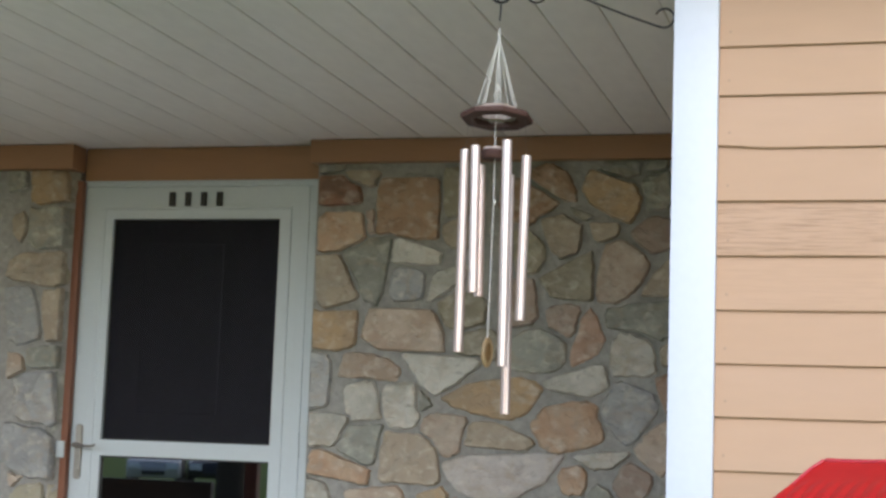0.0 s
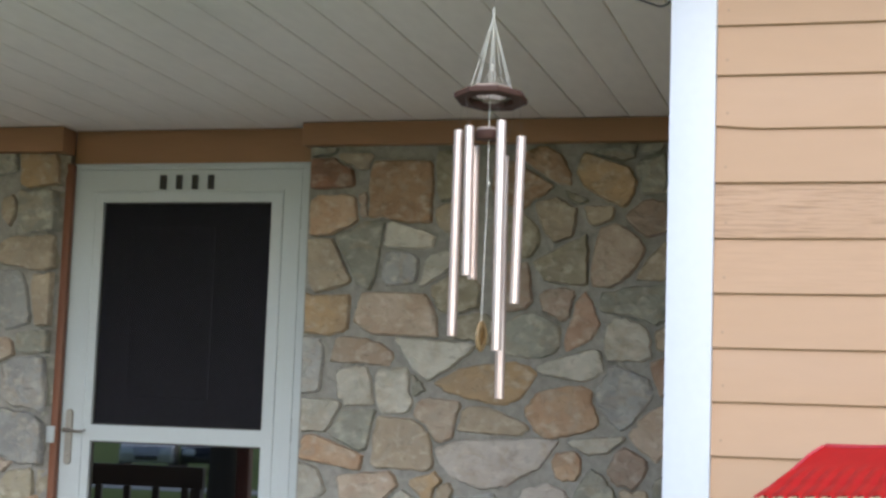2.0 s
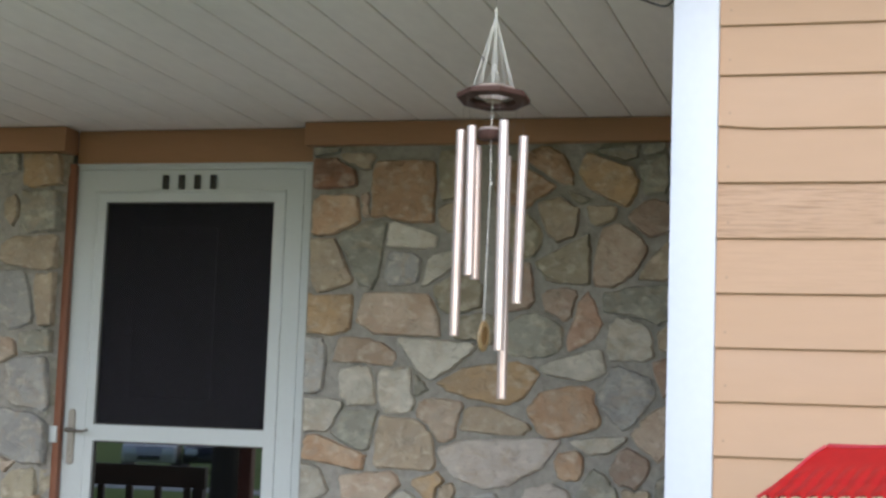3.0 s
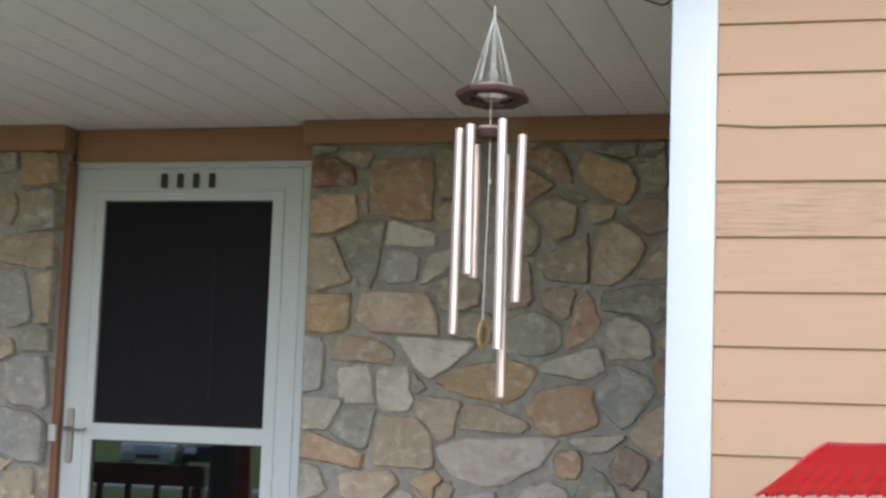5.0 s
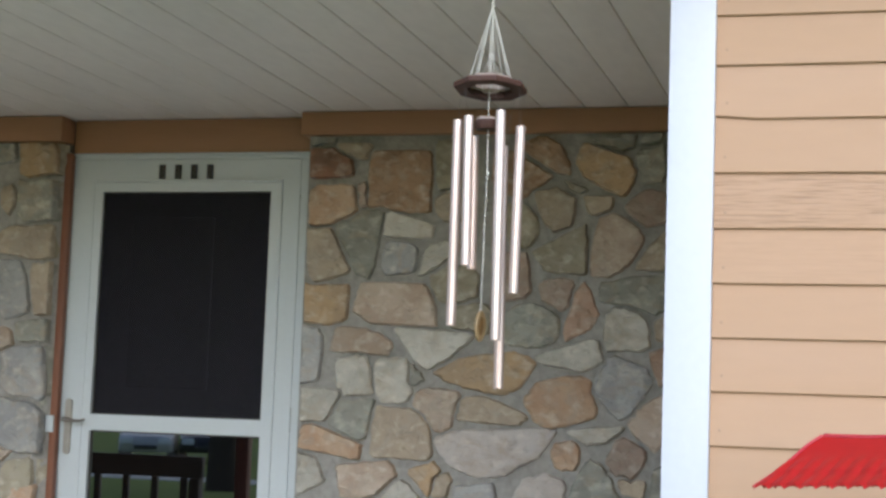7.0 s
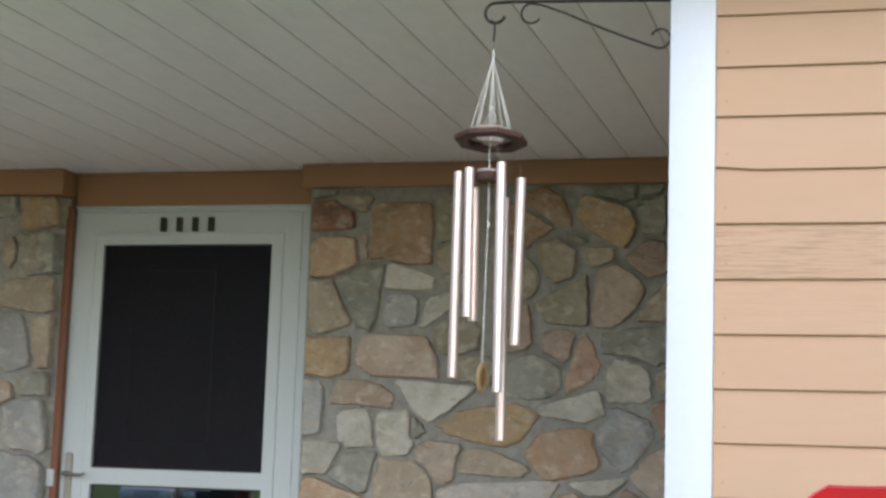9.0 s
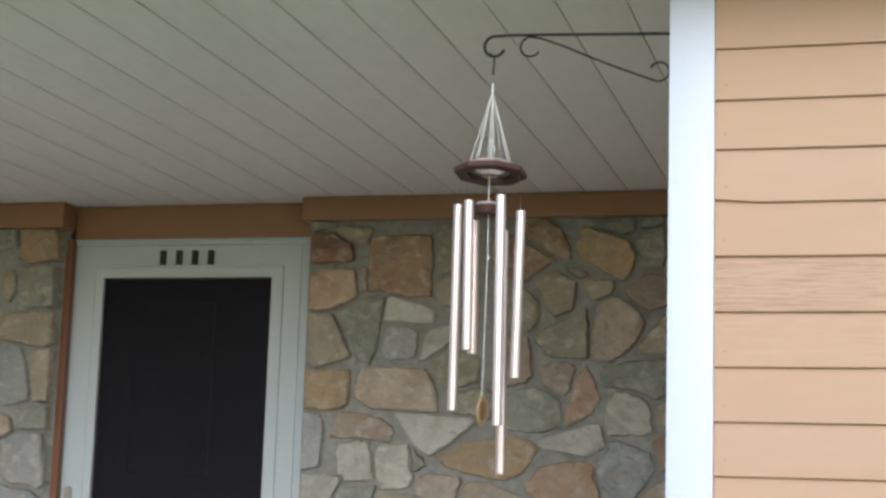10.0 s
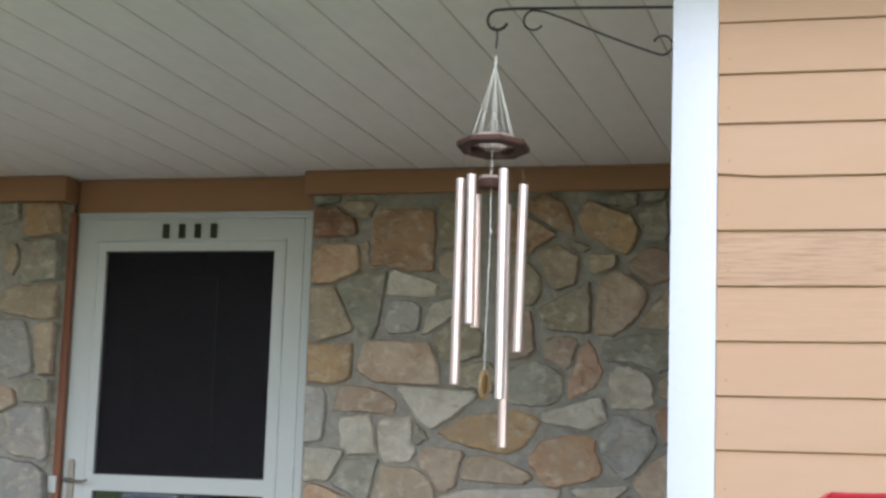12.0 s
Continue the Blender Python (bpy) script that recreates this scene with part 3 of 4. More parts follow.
for ang, xt, zt, xb, zb in TUBES:
    yt = cy - 0.0625 * math.sin(radians(ang))
    bm = bmesh.new()
    outer, inner_r = 0.0098, 0.0084
    rod(bm, [(xb, yt, zb), (xb, yt, zb + 0.0006), (xt, yt, zt - 0.0006), (xt, yt, zt)], [outer - 0.0005, outer, outer, outer - 0.0005], 28, close=False)
    rod(bm, [(xb, yt, zb), (xt, yt, zt)], inner_r, 28, close=False)
    bm.verts.ensure_lookup_table()
    for s in (0, 84):
        i, j = (0, 112) if s == 0 else (84, 140)
        for k in range(28):
            bm.faces.new((bm.verts[i + k], bm.verts[i + (k + 1) % 28], bm.verts[j + (k + 1) % 28], bm.verts[j + k]))
    tube = part("tube", bm, M_TUBE, chime, smooth=25)
    bm = bmesh.new()
    a = radians(ang)
    rod(bm, [(cx + 0.0625 * math.cos(a), cy - 0.0625 * math.sin(a), 1.734), (xt, yt, zt - 0.008)], 0.00022, 5)
    rod(bm, [(xt - outer + 0.001, yt, zt - 0.012), (xt + outer - 0.001, yt, zt - 0.012)], 0.0006, 5)
    part("tube_line", bm, M_LINE, tube)


def oval_ring(bm, half_w, half_h, hole, thick):
    """A flat upright oval board with a bevelled rim; hole is the share cut out of its middle."""
    loops = []
    for s, y in ((hole, -thick / 2), (0.9, -thick / 2), (1.0, -thick / 4), (1.0, thick / 4), (0.9, thick / 2), (hole, thick / 2)):
        loops.append([bm.verts.new((half_w * s * math.cos(2 * math.pi * k / 24), y, half_h * s * math.sin(2 * math.pi * k / 24))) for k in range(24)])
    for a, b in zip(loops, loops[1:] + loops[:1]):
        for k in range(24):
            bm.faces.new((a[k], a[(k + 1) % 24], b[(k + 1) % 24], b[k]))


turn = pose(cx - 0.0045, cy, 1.265, 0, 3, 66)
bm = bmesh.new()
oval_ring(bm, 0.0165, 0.0305, 0.62, 0.007)
bmesh.ops.transform(bm, matrix=turn, verts=bm.verts[:])
catcher = part("wind_catcher", bm, M_AMBER, chime, "oval amber wooden wind catcher")
bm = bmesh.new()
oval_ring(bm, 0.0100, 0.0186, 0.12, 0.0035)
bmesh.ops.transform(bm, matrix=turn, verts=bm.verts[:])
part("inlay", bm, M_AMBER_DARK, catcher)


# ---- red feeder with a tiled roof, in front of the siding ----
feeder = thing("bird_feeder", "red plastic bird feeder with tiled hip roof on a pole", "bird feeder")
feeder.matrix_world = pose(0.039, 2.541, 1.091, 0, 0, -25) @ pose(0, 0, 0, 0, -3.2, 0) @ pose(0, 0, -1.091)
HALF_X, HALF_Y, RIDGE, ZE, ZR = 0.183, 0.124, 0.134, 1.006, 1.084


def roof_half(u):
    """Height and half-widths of the hip roof at u from eave (0) to ridge (1), swept in like a bell."""
    s = u ** 1.0
    z = ZE + (ZR - ZE) * (0.68 * u + 0.32 * u * u)
    return z, HALF_X + (RIDGE - HALF_X) * s - 0.011 * max(0.0, (u - 0.78) / 0.22) ** 2, HALF_Y * (1 - u) + 0.006 * u


bm = bmesh.new()
NU, COLS, SUB = 20, 14, 8
for sign, along in ((-1, "x"), (1, "x"), (-1, "y"), (1, "y")):
    cols = COLS if along == "x" else 7
    grid = []
    for i in range(NU + 1):
        u = i / NU
        z, hx, hy = roof_half(u)
        row = []
        for j in range(cols * SUB + 1):
            f = j / (cols * SUB) * 2 - 1
            # pan tiles: a soft saw-tooth across, stepped courses up the slope, smooth near the ridge
            saw = (j % SUB) / SUB
            course = (u * 3.2) % 1.0
            fade = 1.0 if u < 0.55 else max(0.0, 1 - (u - 0.55) / 0.12)
            if j in (0, cols * SUB):
                fade = 0.0
            rise = fade * (0.0030 * math.sin(math.pi * saw ** 1.4) + 0.0022 * (1 - course))
            drop = -0.0055 * (1 - saw) if i == 0 else 0.0
            if along == "x":
                drop -= 0.0045 * u ** 4 * (1 - f * f)
            if along == "x":
                p = (max(-hx, min(hx, f * (0.6 * HALF_X + 0.4 * hx))), sign * hy + sign * rise * 0.5, z + rise + drop)
            else:
                p = (sign * hx + sign * rise * 0.5, f * hy, z + rise + drop)
            row.append(bm.verts.new(p))
        grid.append(row)
    for a, b in zip(grid, grid[1:]):
        for k in range(len(a) - 1):
            bm.faces.new((a[k], a[k + 1], b[k + 1], b[k]))
bmesh.ops.remove_doubles(bm, verts=bm.verts[:], dist=0.0004)
boxed(bm, -HALF_X + 0.012, HALF_X - 0.012, -HALF_Y + 0.012, HALF_Y - 0.012, ZE + 0.001, ZE + 0.006)
part("roof", bm, M_RED, feeder, "red plastic roof moulded as tiles", smooth=50)
bm = bmesh.new()
rod(bm, [(-RIDGE + 0.007, 0, ZR - 0.003), (-RIDGE + 0.014, 0, ZR + 0.0003), (-RIDGE * 0.7, 0, ZR - 0.0015), (-RIDGE * 0.35, 0, ZR - 0.0035), (0, 0, ZR - 0.004), (RIDGE * 0.35, 0, ZR - 0.0035), (RIDGE * 0.7, 0, ZR - 0.0015), (RIDGE - 0.014, 0, ZR + 0.0003), (RIDGE - 0.007, 0, ZR - 0.003)], [0.003] + [0.0045] * 7 + [0.003], 12)
for sx in (-1, 1):
    for sy in (-1, 1):
        pts = []
        for i in range(9):
            z, hx, hy = roof_half(i / 8)
            pts.append((sx * hx, sy * hy, z + 0.001))
        rod(bm, pts, [0.0018] + [0.0026] * 8, 8)
part("ridge_cap", bm, M_RED_GLOSS, feeder, "glossy rim along the ridge, its pink sheen in the colour")
bm = bmesh.new()
rod(bm, [(0, 0, 0.700), (0, 0, 0.703), (0, 0, 0.718), (0, 0, 0.726)], [0.06, 0.075, 0.085, 0.088], 28)
part("tray", bm, M_RED, feeder)
bm = bmesh.new()
rod(bm, [(0, 0, 0.727), (0, 0, 0.73), (0, 0, 1.03)], [0.016, 0.018, 0.018], 20)
part("seed_tube", bm, M_PALEWOOD, feeder)
bm = bmesh.new()
rod(bm, [(0, 0, -0.45), (0, 0, 0.70)], 0.0125, 12)
part("pole", bm, M_BLACK, feeder, "black steel pole")


# ---- what stands behind the viewer and shows in the glass ----
bench = thing("garden_bench", "dark wooden slatted bench on the porch", "bench")
bm = bmesh.new()
boxed(bm, -0.62, 0.62, -0.02, 0.02, 0.701, 0.817, 0.006)
part("top_rail", bm, M_DARKWOOD, bench)
for k in range(7):
    bm = bmesh.new()
    x = -0.51 + 0.17 * k
    boxed(bm, x - 0.019, x + 0.019, -0.012, 0.012, 0.446, 0.700, 0.004)
    part("back_slat", bm, M_DARKWOOD, bench)
for k in range(5):
    bm = bmesh.new()
    y = 0.05 + 0.085 * k
    boxed(bm, -0.62, 0.62, y - 0.034, y + 0.034, 0.42, 0.445, 0.004)
    part("seat_slat", bm, M_DARKWOOD, bench)
for x in (-0.58, 0.58):
    for y, top in ((0.0, 0.700), (0.40, 0.419)):
        bm = bmesh.new()
        boxed(bm, x - 0.03, x + 0.03, y - 0.03, y + 0.03, 0.0, top, 0.004)
        part("leg", bm, M_DARKWOOD, bench)
bench.matrix_world = pose(-4.08, 2.95, 0)

post = thing("porch_post", "red-brown painted porch post", "post", kind="structure")
bm = bmesh.new()
boxed(bm, -3.425, -3.350, 2.54, 2.600, 0.0, Z_CEIL - 0.001, 0.006)
part("shaft", bm, M_REDPOST, post)


def parked_car(name, label, paint):
    car = thing(name, label, "car")
    prof = [(-2.2, 0.35), (-2.25, 0.62), (-2.1, 0.86), (-1.15, 0.95), (-0.55, 1.38), (0.9, 1.43), (1.65, 1.0), (2.15, 0.92), (2.25, 0.6), (2.2, 0.35)]
    bm = bmesh.new()
    rows = []
    for y, k in ((-0.86, 0.96), (-0.80, 1.0), (0.80, 1.0), (0.86, 0.96)):
        rows.append([bm.verts.new((x * k, y * (1.0 if z < 0.96 else 0.84), z)) for x, z in prof])
    for a, b in zip(rows, rows[1:]):
        for j in range(len(prof)):
            bm.faces.new((a[j], a[(j + 1) % len(prof)], b[(j + 1) % len(prof)], b[j]))
    bm.faces.new(rows[0])
    bm.faces.new(rows[-1])
    bmesh.ops.bevel(bm, geom=bm.edges[:], offset=0.04, segments=2, affect="EDGES")
    part("body", bm, paint, car)
    for y in (-0.735, 0.735):
        bm = bmesh.new()
        s = 1 if y > 0 else -1
        v = [bm.verts.new((x, y + s * d, z)) for d in (0, 0.02) for x, z in ((-0.95, 0.99), (-0.5, 1.33), (0.85, 1.37), (1.4, 1.03))]
        bm.faces.new(v[:4])
        bm.faces.new(v[4:])
        for k in range(4):
            bm.faces.new((v[k], v[(k + 1) % 4], v[4 + (k + 1) % 4], v[4 + k]))
        part("side_window", bm, M_NUMBER, car)
    for x in (-1.4, 1.4):
        for y in (-0.78, 0.78):
            bm = bmesh.new()
            rod(bm, [(x, y - 0.11, 0.32), (x, y - 0.09, 0.32), (x, y + 0.09, 0.32), (x, y + 0.11, 0.32)], [0.28, 0.32, 0.32, 0.28], 24)
            wheel = part("wheel", bm, M_BLACK, car)
            bm = bmesh.new()
            rod(bm, [(x, y - 0.115, 0.32), (x, y + 0.115, 0.32)], 0.19, 20)
            part("rim", bm, M_STEEL, wheel)
    for y in (-0.6, 0.6):
        bm = bmesh.new()
        boxed(bm, -2.27, -2.10, y - 0.20, y + 0.20, 0.62, 0.82, 0.03)
        part("headlight", bm, M_LAMPGLASS, car)
    bm = bmesh.new()
    v = [bm.verts.new(p) for p in ((-1.10, -0.70, 1.00), (-1.10, 0.70, 1.00), (-0.62, 0.64, 1.345), (-0.62, -0.64, 1.345), (-1.06, -0.70, 0.96), (-1.06, 0.70, 0.96), (-0.58, 0.64, 1.30), (-0.58, -0.64, 1.30))]
    for q in ((0, 1, 2, 3), (7, 6, 5, 4), (0, 4, 5, 1), (1, 5, 6, 2), (2, 6, 7, 3), (3, 7, 4, 0)):
        bm.faces.new([v[k] for k in q])
    part("windscreen", bm, M_NUMBER, car)
    bm = bmesh.new()
    boxed(bm, -2.265, -2.19, -0.36, 0.36, 0.44, 0.58, 0.02)
    part("grille", bm, M_NUMBER, car)
    return car


parked_car("parked_car", "silver car parked beyond the drive", M_SILVER).matrix_world = pose(-23.2, -38.0, -0.80, 0, 0, -112)
parked_car("parked_car", "dark car parked beside the silver one", M_DARKPAINT).matrix_world = pose(-21.75, -39.4, -0.80, 0, 0, -113)


def tree(x, y, height, spread, seed):
    rnd = random.Random(seed)
    t = thing("tree", "leafy green shade tree on the lawn", "tree", "trees over the lawn")
    bm = bmesh.new()
    trunk = [(0, 0, -0.1), (0.05, 0.02, height * 0.25), (0.0, 0.08, height * 0.55), (0.1, 0.0, height * 0.85)]
    rod(bm, trunk, [height * 0.035, height * 0.026, height * 0.018, height * 0.006], 10)
    tips = []
    for k in range(9):
        a, z = k * 2.4, height * (0.32 + 0.05 * k)
        tip = Vector((math.cos(a) * spread * 0.7, math.sin(a) * spread * 0.7, z + height * 0.16))
        rod(bm, [(0.03, 0.03, z), tip * 0.5 + Vector((0, 0, z * 0.5)), tip], [height * 0.012, height * 0.008, height * 0.003], 6)
        tips.append(tip)
    part("trunk", bm, M_BARK, t)
    verts, faces = [], []
    for k in range(2600):
        c = tips[k % 9] + Vector((rnd.gauss(0, spread * 0.34), rnd.gauss(0, spread * 0.34), rnd.gauss(0, height * 0.09)))
        m = Euler((rnd.uniform(0, 6.3), rnd.uniform(0, 6.3), rnd.uniform(0, 6.3))).to_matrix()
        s, n = rnd.uniform(0.10, 0.22), len(verts)
        verts += [c + m @ Vector(p) for p in ((-s, 0, 0), (0, -s * 0.5, 0.03), (s, 0, 0), (0, s * 0.5, 0.03))]
        faces.append((n, n + 1, n + 2, n + 3))
    me = bpy.data.meshes.new("crown")
    me.from_pydata(verts, [], faces)
    me.materials.append(M_LEAF)
    new("crown", me).parent = t
    t.matrix_world = pose(x, y, -0.8 if y < -26 else -0.61)


for x, y, hgt, spr, seed in ((-12.6, -19.0, 9, 4.4, 6), (-40, -58, 8, 4.4, 1), (-22, -55, 9, 4.8, 2), (-6, -60, 8, 4.5, 3), (14, -56, 9, 4.6, 4), (34, -58, 8, 4.2, 5)):
    tree(x, y, hgt, spr, seed)


# ---- the field stones: each with its tone, place, width, height, tilt, taper upward, flare sideways and knocked-off corners ----
def outline(w, h, tilt, taper, flare, cuts, seed):
    """The ragged outline of a stone about its middle, in the plane of the wall."""
    rnd = random.Random(seed)
    off = rnd.uniform(0, 50)
    corners = []
    for (su, sv), cut in zip(((1, 1), (-1, 1), (-1, -1), (1, -1)), cuts):
        c1, c2 = cut * rnd.uniform(0.85, 1.0), cut * rnd.uniform(0.85, 1.0)
        pair = [(su * (1 - c1), sv), (su, sv * (1 - c2))]
        corners += pair[::-1] if su == sv else pair
    lean = Matrix.Rotation(radians(tilt), 2)
    edge = []
    for k, (u0, v0) in enumerate(corners):
        u1, v1 = corners[(k + 1) % len(corners)]
        for f in (0.0, 0.17, 0.33, 0.5, 0.67, 0.83):
            u, v = u0 + (u1 - u0) * f, v0 + (v1 - v0) * f
            p = lean @ Vector((u * w / 2 * (1 + taper * v), v * h / 2 * (1 + flare * u)))
            rag = 0.0032 * noise.noise((p.x * 24 + off, p.y * 24, 0)) + 0.0062 * noise.noise((p.x * 70, p.y * 70, off))
            edge.append(p + p.normalized() * rag)
    return edge


def stone_mesh(edge, seed):
    """A stone with the given outline: steep broken sides, chipped rim and an uneven tilted face."""
    rnd = random.Random(seed)
    off, proud = rnd.uniform(0, 50), rnd.uniform(0.017, 0.029)
    bm = bmesh.new()
    n = len(edge)
    tip = Vector((rnd.uniform(-0.2, 0.2), rnd.uniform(-0.2, 0.2)))
    rings = []
    for inset, part_in, depth in ((0.0, 0, -0.012), (0.0, 0, 0.45), (0.0018, 0, 0.80), (0.0045, 0.015, 1.0), (0.009, 0.22, 1.0), (0.010, 0.45, 1.0), (0.010, 0.7, 1.0)):
        ring = []
        for p in edge:
            r = max(p.length, 1e-4)
            chip = 1 + 0.9 * noise.noise((p.x * 40, p.y * 40, off + 9))
            q = p * max(0.1, (1 - inset * chip / r)) * (1 - part_in)
            lump = 0.0
            if depth > 0.5:
                lump = 0.010 * noise.noise((q.x * 11 + off, q.y * 11, off)) + 0.005 * noise.noise((q.x * 34, q.y * 34, off)) + 0.2 * tip.dot(q)
            ring.append(bm.verts.new((q.x, 0.012 if depth < 0 else -max(0.004, proud * depth + lump), q.y)))
        rings.append(ring)
    mid = bm.verts.new((0, -proud - 0.008 * noise.noise((off, 0, off)), 0))
    for a, b in zip(rings, rings[1:]):
        for k in range(n):
            bm.faces.new((a[k], a[(k + 1) % n], b[(k + 1) % n], b[k]))
    for k in range(n):
        bm.faces.new((rings[-1][k], rings[-1][(k + 1) % n], mid))
    return bm


laid = []


def lay(tone, x, z, w, h, tilt=0, taper=0.0, flare=0.0, cuts=(0.3, 0.2, 0.35, 0.25), turn=0, back=Y_MORTAR):
    laid.append((tone, Vector((x, z)), outline(w, h, tilt, taper, flare, cuts, len(laid) + 1), turn, back))


def inside(p, rim):
    """Whether p lies within the closed outline."""
    odd = False
    for a, b in zip(rim, rim[1:] + rim[:1]):
        if (a.y > p.y) != (b.y > p.y) and p.x < a.x + (p.y - a.y) * (b.x - a.x) / (b.y - a.y):
            odd = not odd
    return odd


def set_stones(joint=0.014, most=0.009):
    """Dresses each stone towards its neighbours, so that the joints stay narrow, and sets it in the mortar."""
    cloud = np.array([(c.x + p.x, c.y + p.y, k) for k, (_, c, edge, turn, _) in enumerate(laid) if not turn for p in edge])
    for k, (tone, c, edge, turn, back) in enumerate(laid):
        if not turn:
            others = cloud[cloud[:, 2] != k][:, :2]
            lo, hi = (-4.84, -2.984) if c.x < -2.5 else (-1.966, 0.15)
            room = []
            for p in edge:
                q = c + p
                gap = float(np.sqrt(((others - (q.x, q.y)) ** 2).sum(1)).min())
                over = any(inside(q - d, rim) for n, (_, d, rim, bent, _) in enumerate(laid) if n != k and not bent and (q - d).length < 0.2)
                room.append((-gap - joint if over else gap - joint) / 2)
            even = max(0.0, min(most, sorted(room)[len(room) // 2]))
            grown = []
            for p, free in zip(edge, room):
                q = c + p + p.normalized() * max(-0.04, min(even, free))
                q.x, q.y = min(max(q.x, lo), hi), min(q.y, 2.064 if c.x < -2.5 else 2.075)
                grown.append(q - c)
            edge = grown
        ob = new("stone", mesh_of("stone", stone_mesh(edge, k + 1), STONE[tone], 42))
        ob.parent = wall
        ob.matrix_basis = pose(c.x, back, c.y, 0, 0, turn)


lay("brown", -1.889, 1.981, 0.163, 0.107, -0, 0.04, -0.05, (0.83, 0.21, 0.17, 0.19))
lay("tan", -1.799, 2.022, 0.118, 0.052, -6, 0.15, 0.30, (0.20, 0.20, 0.60, 0.30))
lay("orangebrown", -1.627, 1.911, 0.237, 0.218, -2, -0.04, 0.03, (0.12, 0.10, 0.14, 0.10))
lay("olive", -1.452, 1.966, 0.079, 0.167, 4, -0.09, -0.03, (0.05, 0.24, 0.41, 0.06))
lay("tan", -1.435, 1.816, 0.103, 0.091, -45, -0.41, 0.00, (0.15, 0.22, 0.63, 0.83))
lay("orangetan", -1.871, 1.826, 0.183, 0.146, 3, -0.04, -0.08, (0.15, 0.30, 0.20, 0.40))
lay("grey", -1.767, 1.683, 0.151, 0.237, 8, 0.55, 0.15, (0.20, 0.50, 0.30, 0.40))
lay("tan", -1.891, 1.650, 0.142, 0.191, 10, -0.19, -0.09, (0.46, 0.04, 0.41, 0.23))
lay("pale", -1.587, 1.744, 0.177, 0.072, -10, 0.02, -0.34, (0.25, 0.25, 0.13, 0.38))
lay("blue", -1.616, 1.638, 0.115, 0.107, -1, -0.04, -0.15, (0.41, 0.48, 0.30, 0.26))
lay("light", -1.482, 1.647, 0.130, 0.067, 40, -0.61, 0.30, (0.76, 0.35, 0.38, 0.50))
lay("olive", -1.413, 1.542, 0.170, 0.129, -6, -0.05, 0.17, (0.45, 0.70, 0.51, 0.59))
lay("orange", -1.894, 1.469, 0.173, 0.135, 0, 0.03, -0.04, (0.08, 0.12, 0.08, 0.25))
lay("pinktan", -1.628, 1.472, 0.290, 0.146, -2, -0.10, 0.03, (0.22, 0.08, 0.55, 0.08))
lay("orangebrown", -1.202, 1.926, 0.174, 0.130, -24, 0.36, -0.18, (0.11, 0.71, 0.51, 0.16))
lay("orangebrown", -1.086, 2.004, 0.078, 0.162, 56, 0.01, -0.37, (0.30, 0.26, 0.54, 0.70))
lay("orange", -0.886, 1.953, 0.205, 0.120, -27, 0.05, 0.12, (0.35, 0.30, 0.45, 0.25))
lay("grey", -0.859, 2.040, 0.138, 0.041, -3, 0.03, 0.55, (0.15, 0.25, 0.59, 0.70))
lay("grey", -0.734, 1.961, 0.120, 0.102, -78, 0.10, -0.18, (0.39, 0.04, 0.59, 0.30))
lay("tan", -1.054, 1.809, 0.116, 0.131, 6, 0.24, -0.09, (0.50, 0.12, 0.60, 0.19))
lay("tan", -0.907, 1.823, 0.092, 0.064, 2, 0.20, -0.10, (0.15, 0.15, 0.25, 0.45))
lay("grey", -0.991, 1.881, 0.066, 0.030, -20, 0.38, -0.02, (0.42, 0.04, 0.28, 0.49))
lay("pink", -0.737, 1.812, 0.115, 0.107, 24, 0.27, 0.16, (0.64, 0.36, 0.23, 0.28))
lay("pinktan", -0.848, 1.677, 0.147, 0.204, -18, 0.21, -0.18, (0.39, 0.37, 0.17, 0.66))
lay("olive", -1.026, 1.646, 0.162, 0.122, 16, 0.20, 0.34, (0.04, 0.04, 0.47, 0.06))
lay("olive", -1.176, 1.753, 0.099, 0.137, 6, -0.00, -0.11, (0.80, 0.04, 0.36, 0.63))
lay("pink", -1.199, 1.575, 0.098, 0.153, 5, -0.03, -0.04, (0.06, 0.06, 0.39, 0.39))
lay("tan", -0.705, 1.656, 0.063, 0.115, -27, -0.59, -0.38, (0.82, 0.12, 0.34, 0.15))
lay("grey", -0.786, 1.521, 0.220, 0.103, -2, 0.00, 0.38, (0.07, 0.06, 0.10, 0.33))
lay("pink", -1.048, 1.527, 0.117, 0.106, -28, -0.27, 0.06, (0.26, 0.97, 0.76, 0.46))
lay("pinkorange", -0.955, 1.452, 0.094, 0.152, -15, 0.12, -0.57, (0.76, 0.63, 0.40, 0.31))
lay("grey", -1.142, 1.406, 0.203, 0.137, -1, -0.05, 0.00, (0.52, 0.68, 0.40, 0.52))
lay("olive", -1.346, 1.430, 0.148, 0.101, -9, 0.10, -0.03, (0.57, 0.66, 0.08, 0.17))
lay("light", -0.802, 1.399, 0.151, 0.147, 0, -0.10, 0.00, (0.65, 0.35, 0.25, 0.25))
lay("tan", -0.687, 1.401, 0.036, 0.066, 4, 0.14, 0.30, (0.26, 0.21, 0.14, 0.04))
lay("pale", -1.462, 1.326, 0.231, 0.117, 10, 0.33, -0.55, (0.32, 0.10, 0.43, 0.54))
lay("pinktan", -1.742, 1.334, 0.208, 0.082, -7, -0.05, -0.10, (0.60, 0.15, 0.12, 0.10))
lay("blue", -1.939, 1.286, 0.080, 0.192, 1, 0.11, -0.13, (0.29, 0.43, 0.04, 0.08))
lay("orange", -1.289, 1.233, 0.319, 0.126, 6, 0.44, 0.14, (0.62, 0.67, 0.79, 0.30))
